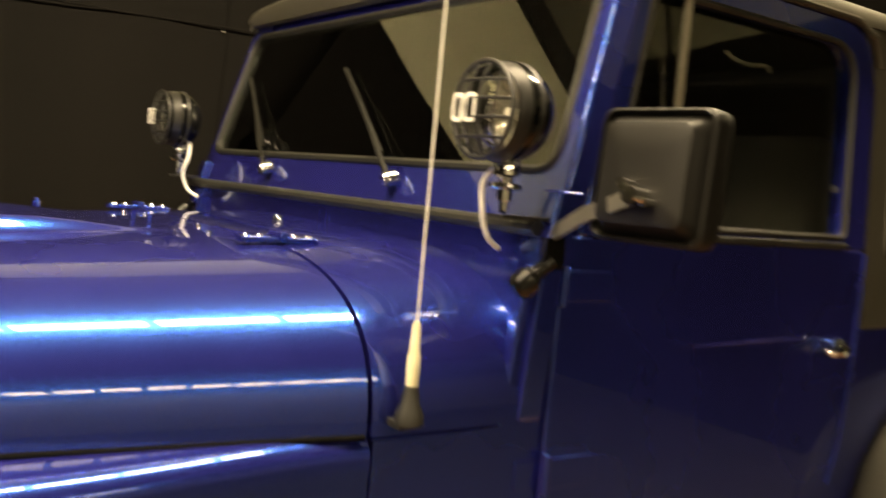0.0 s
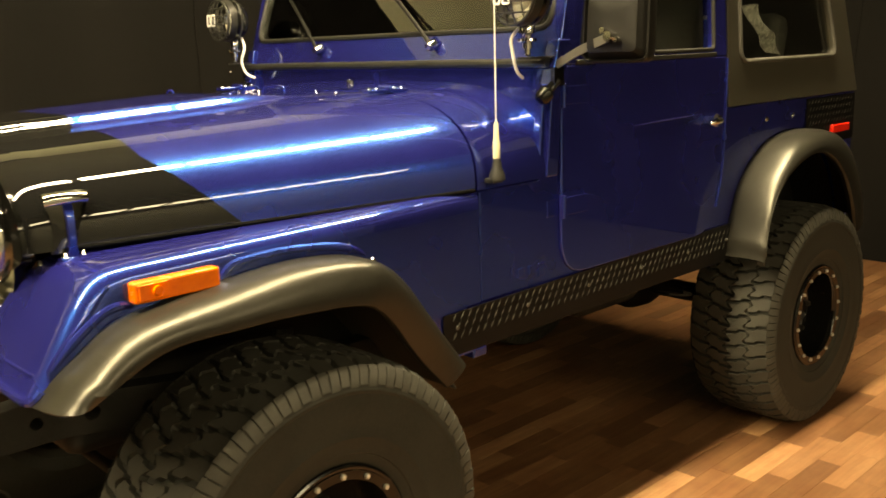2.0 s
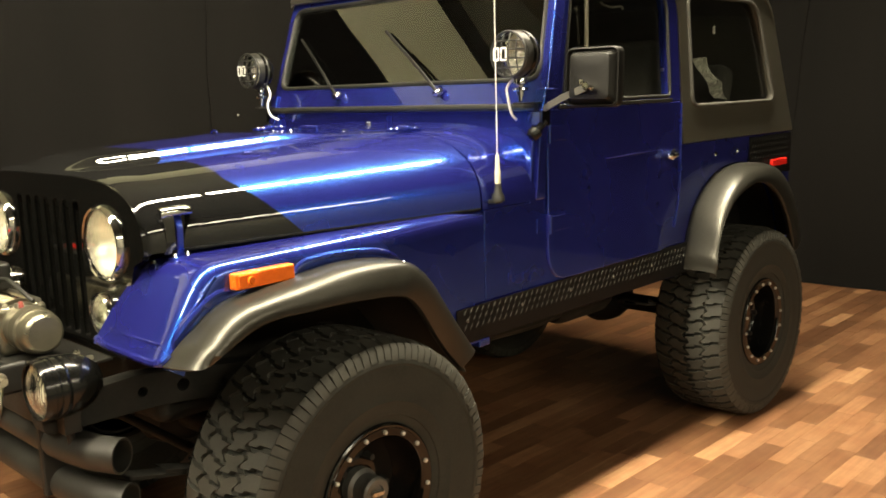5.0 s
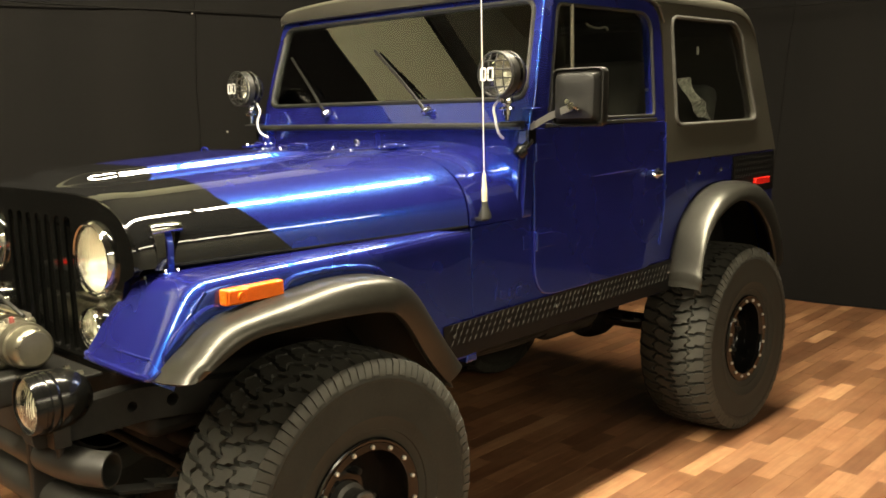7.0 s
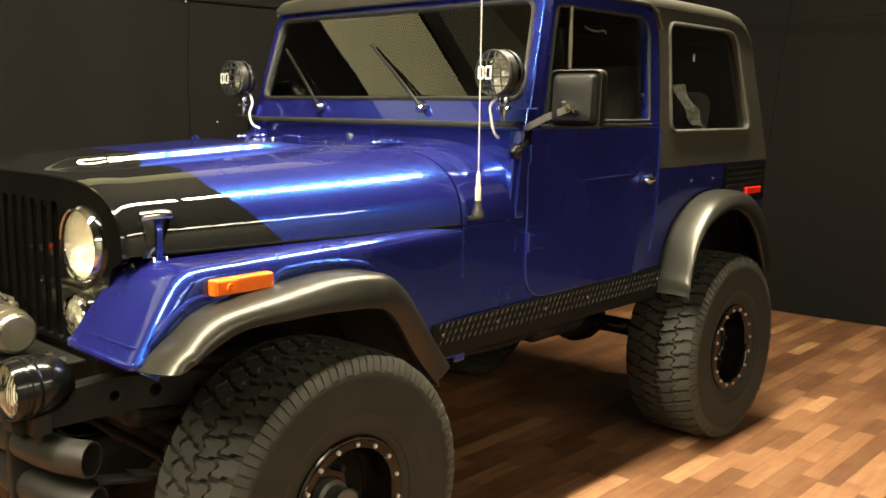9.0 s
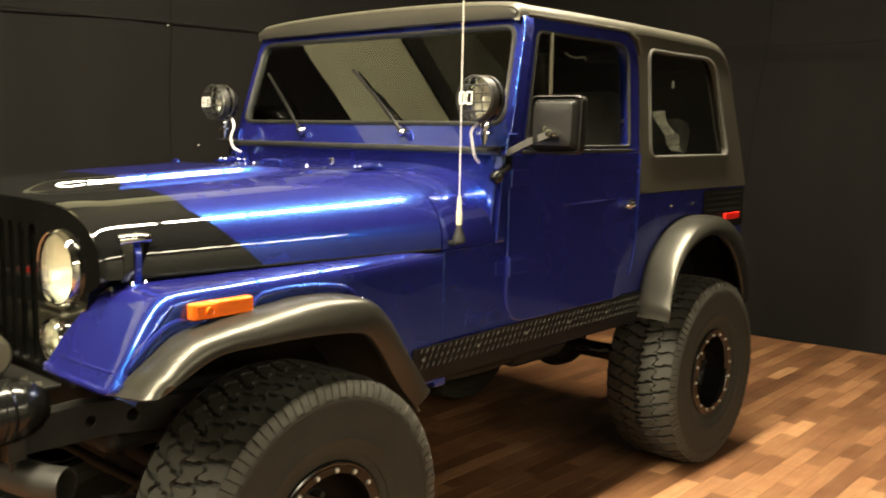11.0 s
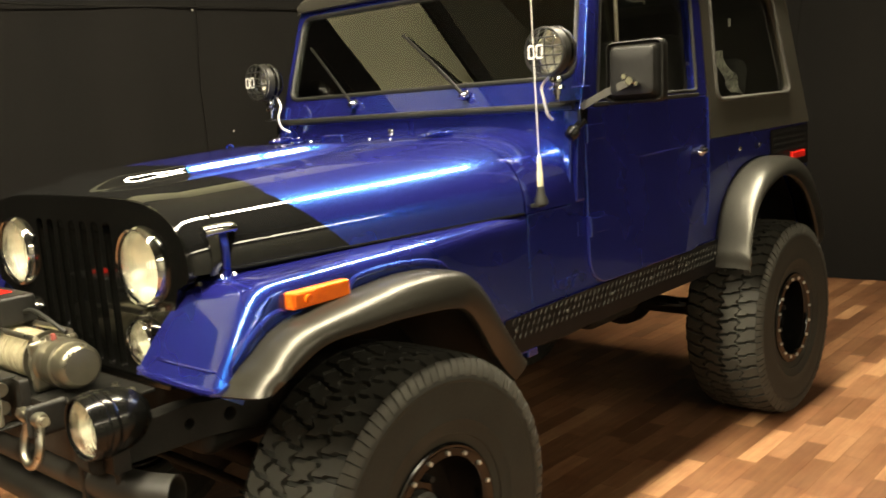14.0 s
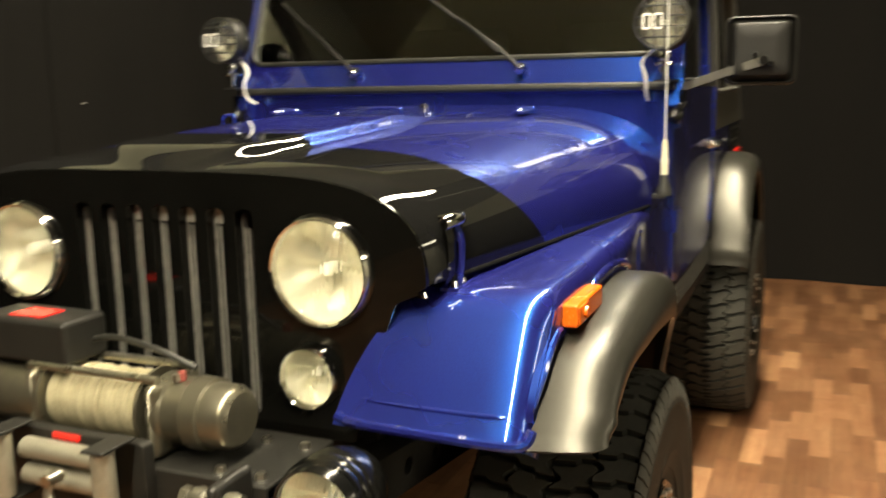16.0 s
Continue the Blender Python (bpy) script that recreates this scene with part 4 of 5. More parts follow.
wiper(-0.25)
wiper(0.275)
bm = fresh()
box(bm, 1.055, 1.067, -0.085, 0.085, 1.772, 1.822)
part("rear_view_mirror", bm, M_ROLLER, screen, bevel=0.008)
for s in (-1, 1):
    # hinge bracket at the foot of the pillar
    bm = fresh()
    plate(bm, [Vector(p) for p in ((0.882, 1.375), (0.940, 1.375), (0.966, 1.50), (0.912, 1.50))], [], side(s * 0.745, s), 0.045)
    part("pillar_bracket", bm, M_BLUE, car, bevel=0.006)
    bm = fresh()
    rod(bm, (0.868, s * 0.732, 1.355), (0.905, s * 0.745, 1.39), 0.013)
    lathe(bm, [(0, 0.022), (0.016, 0.021), (0.022, 0.012), (0.023, -0.010), (0.016, -0.020), (0, -0.022)], 18, look((0.866, s * 0.731, 1.352), (0.905, s * 0.745, 1.39)))
    box(bm, 0.885, 0.925, s * 0.738, s * 0.752, 1.375, 1.425)
    part("pillar_knob", bm, M_SHELL, car, "black rubber windscreen hold-down knob")

# ---- hardtop ----
def roof_section(x, drop, w=0.696):
    pts = [(x, -w, 1.905 - drop)]
    for k in range(7):
        a = k / 6 * math.pi / 2
        pts.append((x, -w + 0.055 * (1 - math.cos(a)), 1.915 - drop + 0.042 * math.sin(a)))
    for k in range(1, 12):
        y = -w + 0.055 + (2 * w - 0.11) * k / 12
        pts.append((x, y, 1.957 - drop + 0.022 * (1 - (y / w) ** 2)))
    for k in range(7):
        a = math.pi / 2 - k / 6 * math.pi / 2
        pts.append((x, w - 0.055 * (1 - math.cos(a)), 1.915 - drop + 0.042 * math.sin(a)))
    pts.append((x, w, 1.905 - drop))
    return pts


def brim():
    """The front face that drops from the roof's leading edge to the windscreen frame."""
    top = [(y, z - 0.004) for _, y, z in roof_section(1.018, 0.016, 0.694) if z > 1.9135]
    bm = fresh()
    sheet(bm, [[(x, y, 1.906 + (z - 1.906) * f) for y, z in top] for x, f in ((1.030, 0.0), (1.021, 0.08), (1.0165, 0.55), (1.0185, 1.0))])
    return thicken(bm, 0.010)


bm = fresh()
sheet(bm, [roof_section(1.018, 0.016, 0.698), roof_section(1.022, 0.008), roof_section(1.034, 0.001), roof_section(1.05, -0.002), *[roof_section(1.1 + 0.15 * k, -0.006 * math.sin(math.pi * k / 10)) for k in range(10)], roof_section(2.55, 0.004), roof_section(2.62, 0.016), roof_section(2.68, 0.042), roof_section(2.735, 0.09), roof_section(2.775, 0.16)])
thicken(bm, 0.02)
hardtop = part("hardtop", bm, M_TOP, car, "charcoal textured fibreglass hardtop", sharp=55)
part("brim", brim(), M_TOP, hardtop)
SIDE_WIN = rounded([(1.955, 1.405), (1.945, 1.858), (2.575, 1.858), (2.735, 1.405)], [0.05, 0.05, 0.09, 0.06], 7)
for s in (-1, 1):
    loop = rounded([(1.872, 1.252), (1.872, 1.80), (1.80, 1.918), (2.62, 1.918), (2.745, 1.852), (2.952, 1.252)], [0.005, 0.14, 0.01, 0.05, 0.12, 0.01], 7)
    bm = fresh()
    plate(bm, loop, [SIDE_WIN], lean(0.712, s), 0.03)
    part("side_panel", bm, M_TOP, hardtop, bevel=0.008)
    part("window_pane", pane(SIDE_WIN, lean(0.694, s)), M_GLASS, hardtop).visible_shadow = False
    part("window_gasket", loop_tube(SIDE_WIN, lean(0.714, s), 0.009), M_GASKET, hardtop, "rubber gasket round the side window")
    bm = fresh()
    tube(bm, [(1.07, s * 0.694, 1.914), (1.4, s * 0.697, 1.918), (1.76, s * 0.697, 1.918), (1.835, s * 0.698, 1.89), (1.868, s * 0.700, 1.83)], 0.007, 8)
    part("drip_rail", bm, M_TOP, hardtop)
bm = fresh()
sheet(bm, [[(2.74, -0.655, 1.84), (2.74, 0.655, 1.84)], [(2.935, -0.66, 1.25), (2.935, 0.66, 1.25)]])
thicken(bm, 0.03)
part("tail_panel", bm, M_TOP, hardtop)

# ---- wheels ----
RIM_ROT = pose(0, 0, 0, 90)


INSET = 0.034  # extra width of the tyre on its inner side


def tread_blocks():
    """Hooked lugs in four rows parted by crooked grooves; the shoulder lugs stand out over the ribbed upper sidewall."""
    R0, R1, N = 0.4185, 0.4375, 48
    P = 2 * math.pi / N
    # one period of a groove's crooked line: position along the turn, sideways swing
    hook = [(0.0, -0.6), (0.22, -1.0), (0.34, -0.2), (0.50, 0.75), (0.70, 1.0), (0.84, 0.2)]
    lines = [(-0.139 - INSET, 0.0, 0.0), (-0.098, 0.0125, 0.30), (-0.016, 0.0145, 0.0), (0.066, 0.0125, 0.62), (0.139, 0.0, 0.0)]
    bm = fresh()

    def swing(u):
        u %= 1.0
        ring_ = hook + [(1.0, hook[0][1])]
        for (a, p), (b, q) in zip(ring_, ring_[1:]):
            if a <= u <= b:
                return p + (q - p) * (u - a) / (b - a)
        return 0.0

    def at(r, a, h):
        return bm.verts.new((r * math.cos(a), -h, r * math.sin(a)))

    for row in range(4):
        (h0, s0, o0), (h1, s1, o1) = lines[row], lines[row + 1]
        shoulder = row in (0, 3)
        off = (0.0, 0.45, 0.0, 0.55)[row]
        sg = 1 if row < 2 else -1
        for k in range(N):
            long = shoulder and k % 2 == 0
            e0 = h0 - (0.0045 if row == 0 and long else 0.0)
            e1 = h1 + (0.0045 if row == 3 and long else 0.0)
            def cut(v):
                """Where the crosswise groove runs: a bent line over the row's width."""
                return sg * (0.16 * v + (0.13 if v > 0.5 else -0.05) - 0.06)
            us = [0.0, 0.2, 0.4, 0.6, 0.8, 1.0]
            loop = [(cut(v), v) for v in (0.0, 0.46, 0.54, 1.0)]
            loop += [(cut(1.0) + u, 1.0) for u in us[1:]]
            loop += [(1 + cut(v), v) for v in (0.54, 0.46, 0.0)]
            loop += [(cut(0.0) + u, 0.0) for u in us[-2:0:-1]]
            pts = []
            for u, v in loop:
                ua = u + off
                a = e0 + s0 * swing(ua + o0)
                b = e1 + s1 * swing(ua + o1)
                pts.append((ua, a + (b - a) * v))
            cu, ch = sum(p[0] for p in pts) / len(pts), sum(p[1] for p in pts) / len(pts)
            top, low = [], []
            su = 0.74 if shoulder else 0.76
            for u, h in pts:
                reach = h if h > 0 else min(0.0, h + INSET)
                fall = 0.012 * max(0.0, (abs(reach) - 0.105) / 0.034) ** 2
                sh = (abs(reach) / 0.14) ** 2
                top.append(at(R1 - fall - 0.004 * sh, (k + cu + (u - cu) * su) * P, ch + (h - ch) * (0.93 if shoulder else 0.80)))
                low.append(at(R0 - fall - 0.002, (k + cu + (u - cu) * (su + 0.06)) * P, ch + (h - ch) * (0.985 if shoulder else 0.91)))
            bm.faces.new(top)
            for i in range(len(pts)):
                j = (i + 1) % len(pts)
                bm.faces.new((low[i], low[j], top[j], top[i]))
    # ribs on the upper sidewall, two to a lug
    Q = 2 * math.pi / 96
    for k in range(96):
        out = 0.0018 if k % 2 else 0.0
        for sg in (1, -1):
            a0, a1 = (k + 0.07) * Q, (k + 0.91) * Q
            side_at = lambda h: h if sg > 0 else -h - INSET
            q = [at(r, a, side_at(h)) for r, h in ((0.425, 0.137 + out), (0.412, 0.1463 + out), (0.384 - 3 * out, 0.1530)) for a in (a0, a1)]
            bm.faces.new((q[0], q[1], q[3], q[2]))
            bm.faces.new((q[2], q[3], q[5], q[4]))
            w = [at(r, a, side_at(h)) for r, h in ((0.418, 0.128), (0.405, 0.138), (0.382, 0.147)) for a in (a0 - 0.003, a1 + 0.003)]
            for i, j in ((0, 2), (2, 4)):
                bm.faces.new((q[i], q[j], w[j], w[i]))
                bm.faces.new((q[i + 1], q[j + 1], w[j + 1], w[i + 1]))
            bm.faces.new((q[4], q[5], w[5], w[4]))
    return bm


TYRE = [(0.190, 0.112), (0.200, 0.128), (0.214, 0.133), (0.226, 0.137), (0.228, 0.141), (0.234, 0.142), (0.262, 0.1485), (0.264, 0.1500), (0.268, 0.1502), (0.270, 0.1495), (0.305, 0.1525), (0.345, 0.1525), (0.364, 0.1518), (0.367, 0.1538), (0.374, 0.1540), (0.378, 0.1522), (0.384, 0.151), (0.401, 0.143), (0.411, 0.135), (0.4175, 0.118), (0.4200, 0.09), (0.4205, 0.0)]
TYRE = TYRE + [(r, -h - INSET) for r, h in TYRE[-2::-1]]
RIM = [(0.196, 0.118), (0.203, 0.128), (0.201, 0.135), (0.196, 0.138), (0.190, 0.137), (0.188, 0.139), (0.168, 0.139), (0.165, 0.136), (0.160, 0.120), (0.157, 0.060), (0.155, 0.030), (0.148, 0.020), (0.120, 0.026), (0.100, 0.036), (0.078, 0.040), (0.062, 0.040), (0.058, 0.034), (0.0, 0.034)]


def wheel(x, y, s, front_hub):
    root = new("wheel")
    root.parent = car
    root.location = (x, y + s * CENTRE, HUB)
    root.rotation_euler = (0, radians(23.0 * x + 7), 0 if s < 0 else math.pi)
    first = not wheel.made
    if first:
        bm = fresh()
        lathe(bm, TYRE, 112, RIM_ROT)
        wheel.made["tyre"] = part("tyre", bm, M_SIDEWALL, root, "black all-terrain tyre")
        wheel.made["tread"] = part("tread", tread_blocks(), M_RUBBER, root)
        wheel.made["tread"]["kind"] = "stuff"
        bm = fresh()
        lathe(bm, RIM, 72, RIM_ROT)
        lathe(bm, [(0.196, 0.118), (0.185, 0.05), (0.185, -0.10), (0.20, -0.12), (0.20, -0.13), (0.175, -0.13), (0.170, -0.05), (0.160, 0.02)], 48, RIM_ROT)
        wheel.made["rim"] = part("rim", bm, M_RIM, root, "gloss black steel rim with a bolted ring")
        bm = fresh()
        lathe(bm, [(0.0, 0.009), (0.0040, 0.009), (0.0064, 0.007), (0.0070, 0.003), (0.0070, 0.0)], 8)
        wheel.made["bolt"] = part("ring_bolt", bm, M_BOLT, root, "bright bolt head")
        bm = fresh()
        lathe(bm, [(0.0, 0.030), (0.010, 0.028), (0.012, 0.010), (0.013, 0.0)], 6)
        wheel.made["nut"] = part("wheel_nut", bm, M_FRAME, root)
    else:
        for key in ("tyre", "tread", "rim"):
            o = wheel.made[key].copy()
            scene.collection.objects.link(o)
            o.parent = root
    for key, n, r, h in (("bolt", 16, 0.178, 0.138), ("nut", 5, 0.088, 0.036)):
        for k in range(n):
            a = 2 * math.pi * k / n
            o = wheel.made[key]
            if not (first and k == 0):
                o = o.copy()
                scene.collection.objects.link(o)
                o.parent = root
            o.matrix_basis = Matrix.Translation((r * math.cos(a), -h, r * math.sin(a))) @ RIM_ROT
    bm = fresh()
    if front_hub:
        lathe(bm, [(0.056, 0.03), (0.056, 0.06), (0.045, 0.068), (0.043, 0.098), (0.046, 0.102), (0.046, 0.116), (0.040, 0.121), (0.024, 0.121), (0.022, 0.117), (0.0, 0.117)], 24, RIM_ROT)
        hub = part("locking_hub", bm, M_FLANGE, root, "dull grey locking hub")
        bm = fresh()
        box(bm, -0.022, 0.022, -0.127, -0.115, -0.006, 0.006)
        part("hub_dial", bm, M_STEEL, root, bevel=0.002)
    else:
        lathe(bm, [(0.056, 0.03), (0.056, 0.058), (0.048, 0.068), (0.0, 0.070)], 24, RIM_ROT)
        part("hub_cap", bm, M_RIM, root)
    return root


wheel.made = {}
TRACK = 0.722
for s in (-1, 1):
    wheel(0.0, s * TRACK, s, True)
    wheel(WB, s * TRACK, s, False)

# ---- chassis ----
for s in (-1, 1):
    bm = fresh()
    plate(bm, rounded([(-0.72, 0.69), (-0.72, 0.775), (-0.45, 0.785), (0.2, 0.70), (1.9, 0.70), (2.1, 0.78), (2.9, 0.78), (2.9, 0.70), (2.1, 0.69), (1.9, 0.60), (0.25, 0.60), (-0.40, 0.685)], 0.03), [ring(-0.45, 0.735, 0.014, 12), ring(-0.33, 0.725, 0.018, 12), ring(-0.20, 0.70, 0.014, 12)], side(s * 0.43, s), 0.06)
    part("frame_rail", bm, M_FRAME, car, "grimy black chassis rail with drilled holes", bevel=0.008)
    for x in (0.0, WB):
        for k in range(4):
            L = 0.56 - 0.10 * k
            bm = fresh()
            pts = [(x - L + 2 * L * i / 12, 0.56 - 0.012 * k - 0.075 * (1 - ((i - 6) / 6) ** 2)) for i in range(13)]
            sheet(bm, [[(px, s * 0.475, pz), (px, s * 0.535, pz), (px, s * 0.535, pz - 0.009), (px, s * 0.475, pz - 0.009)] for px, pz in pts], closed=True)
            part("leaf_spring", bm, M_FRAME, car)
        bm = fresh()
        rod(bm, (x + 0.10, s * 0.50, 0.38), (x + 0.17, s * 0.44, 0.80), 0.026)
        rod(bm, (x + 0.10, s * 0.50, 0.34), (x + 0.13, s * 0.47, 0.58), 0.034)
        part("shock_absorber", bm, M_FRAME, car)
        bm = fresh()
        rod(bm, (x, s * 0.60, HUB), (x, s * 0.54, HUB), 0.12)
        part("brake_drum", bm, M_FRAME, car)
for x, dy in ((0.0, 0.22), (WB, 0.0)):
    bm = fresh()
    rod(bm, (x, -0.58, HUB), (x, 0.58, HUB), 0.042)
    lathe(bm, [(0, 0.14), (0.07, 0.13), (0.115, 0.09), (0.13, 0.02), (0.125, -0.05), (0.09, -0.11), (0.0, -0.13)], 20, pose(x + 0.02, dy, HUB, 0, 90, 0))
    part("axle", bm, M_FRAME, car)
bm = fresh()
rod(bm, (-0.16, -0.55, 0.40), (-0.16, 0.55, 0.42), 0.016)
part("tie_rod", bm, M_FRAME, car)
bm = fresh()
box(bm, 0.95, 1.55, -0.16, 0.16, 0.46, 0.70)
part("transfer_case", bm, M_FRAME, car, bevel=0.05)
bm = fresh()
rod(bm, (1.5, 0.0, 0.55), (2.28, 0.0, 0.44), 0.032)
part("drive_shaft", bm, M_FRAME, car)
bm = fresh()
tube(bm, smooth_path([(0.6, -0.30, 0.57), (1.3, -0.33, 0.54), (1.7, -0.30, 0.56)], 6), 0.03, 10)
lathe(bm, [(0, -0.2), (0.07, -0.19), (0.085, -0.15), (0.085, 0.15), (0.07, 0.19), (0, 0.2)], 18, pose(1.72, -0.28, 0.56, 0, 90, 0))
part("exhaust", bm, M_FRAME, car)
bm = fresh()
box(bm, -0.36, 0.62, -0.34, 0.34, 0.58, 1.10)
part("engine_bay", bm, M_FRAME, car, bevel=0.04)
for s in (-1, 1):
    bm = fresh()
    sheet(bm, [[(0.60, s * 0.36, z), (-0.40, s * 0.40, z)] for z in (0.80, 1.10)])
    thicken(bm, 0.004)
    part("inner_fender", bm, M_FRAME, car)
    bm = fresh()
    sheet(bm, [[(x - 0.01, s * y, z - 0.022) for y in (0.34, 0.52, 0.70)] for x, z in FLARE_IN[1:]] + [[(0.53, s * y, 0.60) for y in (0.34, 0.52, 0.70)]])
    thicken(bm, 0.004)
    part("arch_liner", bm, M_LINER, car, "black splash liner inside the wheel arch")
    bm = fresh()
    sheet(bm, [[(x, s * 0.52, z - 0.03), (x, s * 0.70, z - 0.03)] for x, z in ARCH])
    thicken(bm, 0.004)
    part("wheel_tub", bm, M_FRAME, car)
    bm = fresh()
    sheet(bm, [[(x, s * 0.525, 0.62), (x, s * 0.525, z - 0.03)] for x, z in ARCH])
    thicken(bm, 0.004)
    part("wheel_tub", bm, M_FRAME, car)

SPREAD[0] = False
# ---- front bumper, winch, fairlead, shackles, driving lamps ----
for z, x in ((0.645, -0.655), (0.525, -0.645)):
    bm = fresh()
    half = [(0.0, 0.0), (0.0, 0.26), (0.004, 0.40), (0.020, 0.50), (0.046, 0.57), (0.056, 0.59)]
    tube(bm, smooth_path([(x + dx, -y, z) for dx, y in half[:0:-1]] + [(x + dx, y, z) for dx, y in half], 5), 0.040, 24, caps=False)
    thicken(bm, -0.005)
    part("bumper_tube", bm, M_BAR, car, "round black steel bumper tube with open ends")
for y in (-0.34, 0.34):
    bm = fresh()
    box(bm, -0.70, -0.60, y - 0.012, y + 0.012, 0.50, 0.80)
    part("bumper_bracket", bm, M_SATIN, car, bevel=0.006)
bm = fresh()
box(bm, -0.700, -0.49, -0.36, 0.36, 0.820, 0.830)
box(bm, -0.705, -0.697, -0.36, 0.36, 0.70, 0.830)
plate_part = part("winch_plate", bm, M_SATIN, car, bevel=0.004)
for y in (-0.33, -0.25, 0.25, 0.33):
    for x in (-0.675, -0.54):
        bm = fresh()
        lathe(bm, [(0, 0.010), (0.009, 0.009), (0.011, 0.0)], 6, pose(x, y, 0.830))
        part("plate_bolt", bm, M_STEEL, plate_part)

WX, WZ = -0.622, 0.905
bm = fresh()
lathe(bm, [(0, 0.048), (0.044, 0.047), (0.052, 0.040), (0.056, 0.030), (0.057, -0.005), (0.063, -0.008), (0.064, -0.040), (0.060, -0.046), (0.060, -0.08), (0.066, -0.085), (0.066, -0.105), (0, -0.105)], 40, pose(WX, -0.215, WZ, 90))
winch = part("winch", bm, M_WINCH, car, "grey electric winch with its rope wound on the drum")
bm = fresh()
lathe(bm, [(0, 0.09), (0.044, 0.088), (0.058, 0.075), (0.062, 0.05), (0.062, -0.055), (0.068, -0.06), (0.068, -0.08), (0, -0.08)], 40, pose(WX, 0.225, WZ, -90))
part("gearbox", bm, M_WINCH, winch)
bm = fresh()
lathe(bm, [(0.040, -0.115), (0.072, -0.115), (0.072, -0.108), (0.040, -0.106), (0.040, 0.106), (0.072, 0.108), (0.072, 0.115), (0.040, 0.115)], 36, pose(WX, 0.02, WZ, 90))
part("drum", bm, M_WINCH, winch)
bm = fresh()
n = 17
prof = []
for k in range(n):
    h0 = -0.103 + 0.206 * k / n
    for j in range(5):
        prof.append((0.057 + 0.004 * math.sin(math.pi * j / 5) + 0.002 * math.sin(k * 2.3), h0 + 0.206 / n * j / 5))
lathe(bm, prof, 30, pose(WX, 0.02, WZ, 90))
part("rope", bm, M_ROPE, winch, "tan rope wound on the drum", sharp=60)
for dx, dz in ((-0.045, 0.064), (0.045, 0.064)):
    bm = fresh()
    rod(bm, (WX + dx, -0.125, WZ + dz), (WX + dx, 0.165, WZ + dz), 0.008)
    part("tie_bar", bm, M_STEEL, winch)
for y in (-0.118, 0.150):
    bm = fresh()
    box(bm, WX - 0.066, WX + 0.066, y - 0.014, y + 0.014, 0.832, WZ + 0.060)
    part("end_plate", bm, M_WINCH, winch, bevel=0.014)
bm = fresh()
lathe(bm, [(0, 0.014), (0.007, 0.013), (0.008, 0.0)], 10, pose(WX - 0.02, -0.145, WZ + 0.058))
part("terminal_stud", bm, M_STEEL, winch)
bm = fresh()
lathe(bm, [(0, 0.018), (0.006, 0.016), (0.008, 0.008), (0.008, 0.0)], 12, pose(WX - 0.012, -0.150, WZ + 0.058))
part("terminal_cap", bm, M_DULLRED, winch, "red rubber terminal cap")
bm = fresh()
tube(bm, smooth_path([(WX + 0.02, -0.155, WZ + 0.07), (WX + 0.01, -0.08, WZ + 0.10), (WX + 0.02, 0.02, WZ + 0.11), (WX + 0.02, 0.08, WZ + 0.10)], 6), 0.006, 8)
part("power_cable", bm, M_TRIM, winch)
bm = fresh()
box(bm, -0.672, -0.565, 0.072, 0.29, 0.970, 1.053)
part("control_box", bm, M_SATIN, winch, "black winch control box", bevel=0.012)
bm = fresh()
box(bm, -0.655, -0.60, 0.14, 0.22, 1.0525, 1.0555)
part("red_sticker", bm, M_RED, winch)
bm = fresh()
box(bm, -0.7335, -0.7305, -0.005, 0.055, 0.868, 0.878)
part("red_sticker", bm, M_RED, plate_part)

bm = fresh()
plate(bm, rounded([(-0.14, 0.740), (0.155, 0.740), (0.155, 0.880), (-0.14, 0.880)], 0.01), [rounded([(-0.065, 0.775), (0.085, 0.775), (0.085, 0.862), (-0.065, 0.862)], 0.01)], front(-0.730), 0.025)
fair = part("fairlead", bm, M_SATIN, car, "roller fairlead with four steel rollers", bevel=0.002)
for y in (-0.105, 0.122):
    bm = fresh()
    rod(bm, (-0.785, y, 0.772), (-0.785, y, 0.886), 0.0195, seg=24)
    part("roller", bm, M_ROLLER, fair, bevel=0.003)
for z in (0.806, 0.853):
    bm = fresh()
    rod(bm, (-0.752, -0.082, z), (-0.752, 0.100, z), 0.0185, seg=24)
    part("roller", bm, M_ROLLER, fair, bevel=0.003)
for y, z in ((-0.105, 0.767), (-0.105, 0.891), (0.122, 0.767), (0.122, 0.891)):
    bm = fresh()
    box(bm, -0.81, -0.728, y - 0.022, y + 0.022, z - 0.003, z + 0.003)
    part("roller_bracket", bm, M_SATIN, fair, bevel=0.003)
bm = fresh()
tube(bm, smooth_path([(-0.82, -0.025, 0.835), (-0.825, -0.022, 0.810), (-0.827, -0.040, 0.780), (-0.826, -0.030, 0.750), (-0.822, -0.008, 0.750), (-0.82, 0.002, 0.775)], 6), [0.006 + 0.005 * math.sin(math.pi * k / 30) for k in range(31)], 10)
rod(bm, (-0.80, -0.025, 0.840), (-0.83, -0.025, 0.840), 0.010)
part("winch_hook", bm, M_STEEL, fair, "bright steel hook at the rope's end")


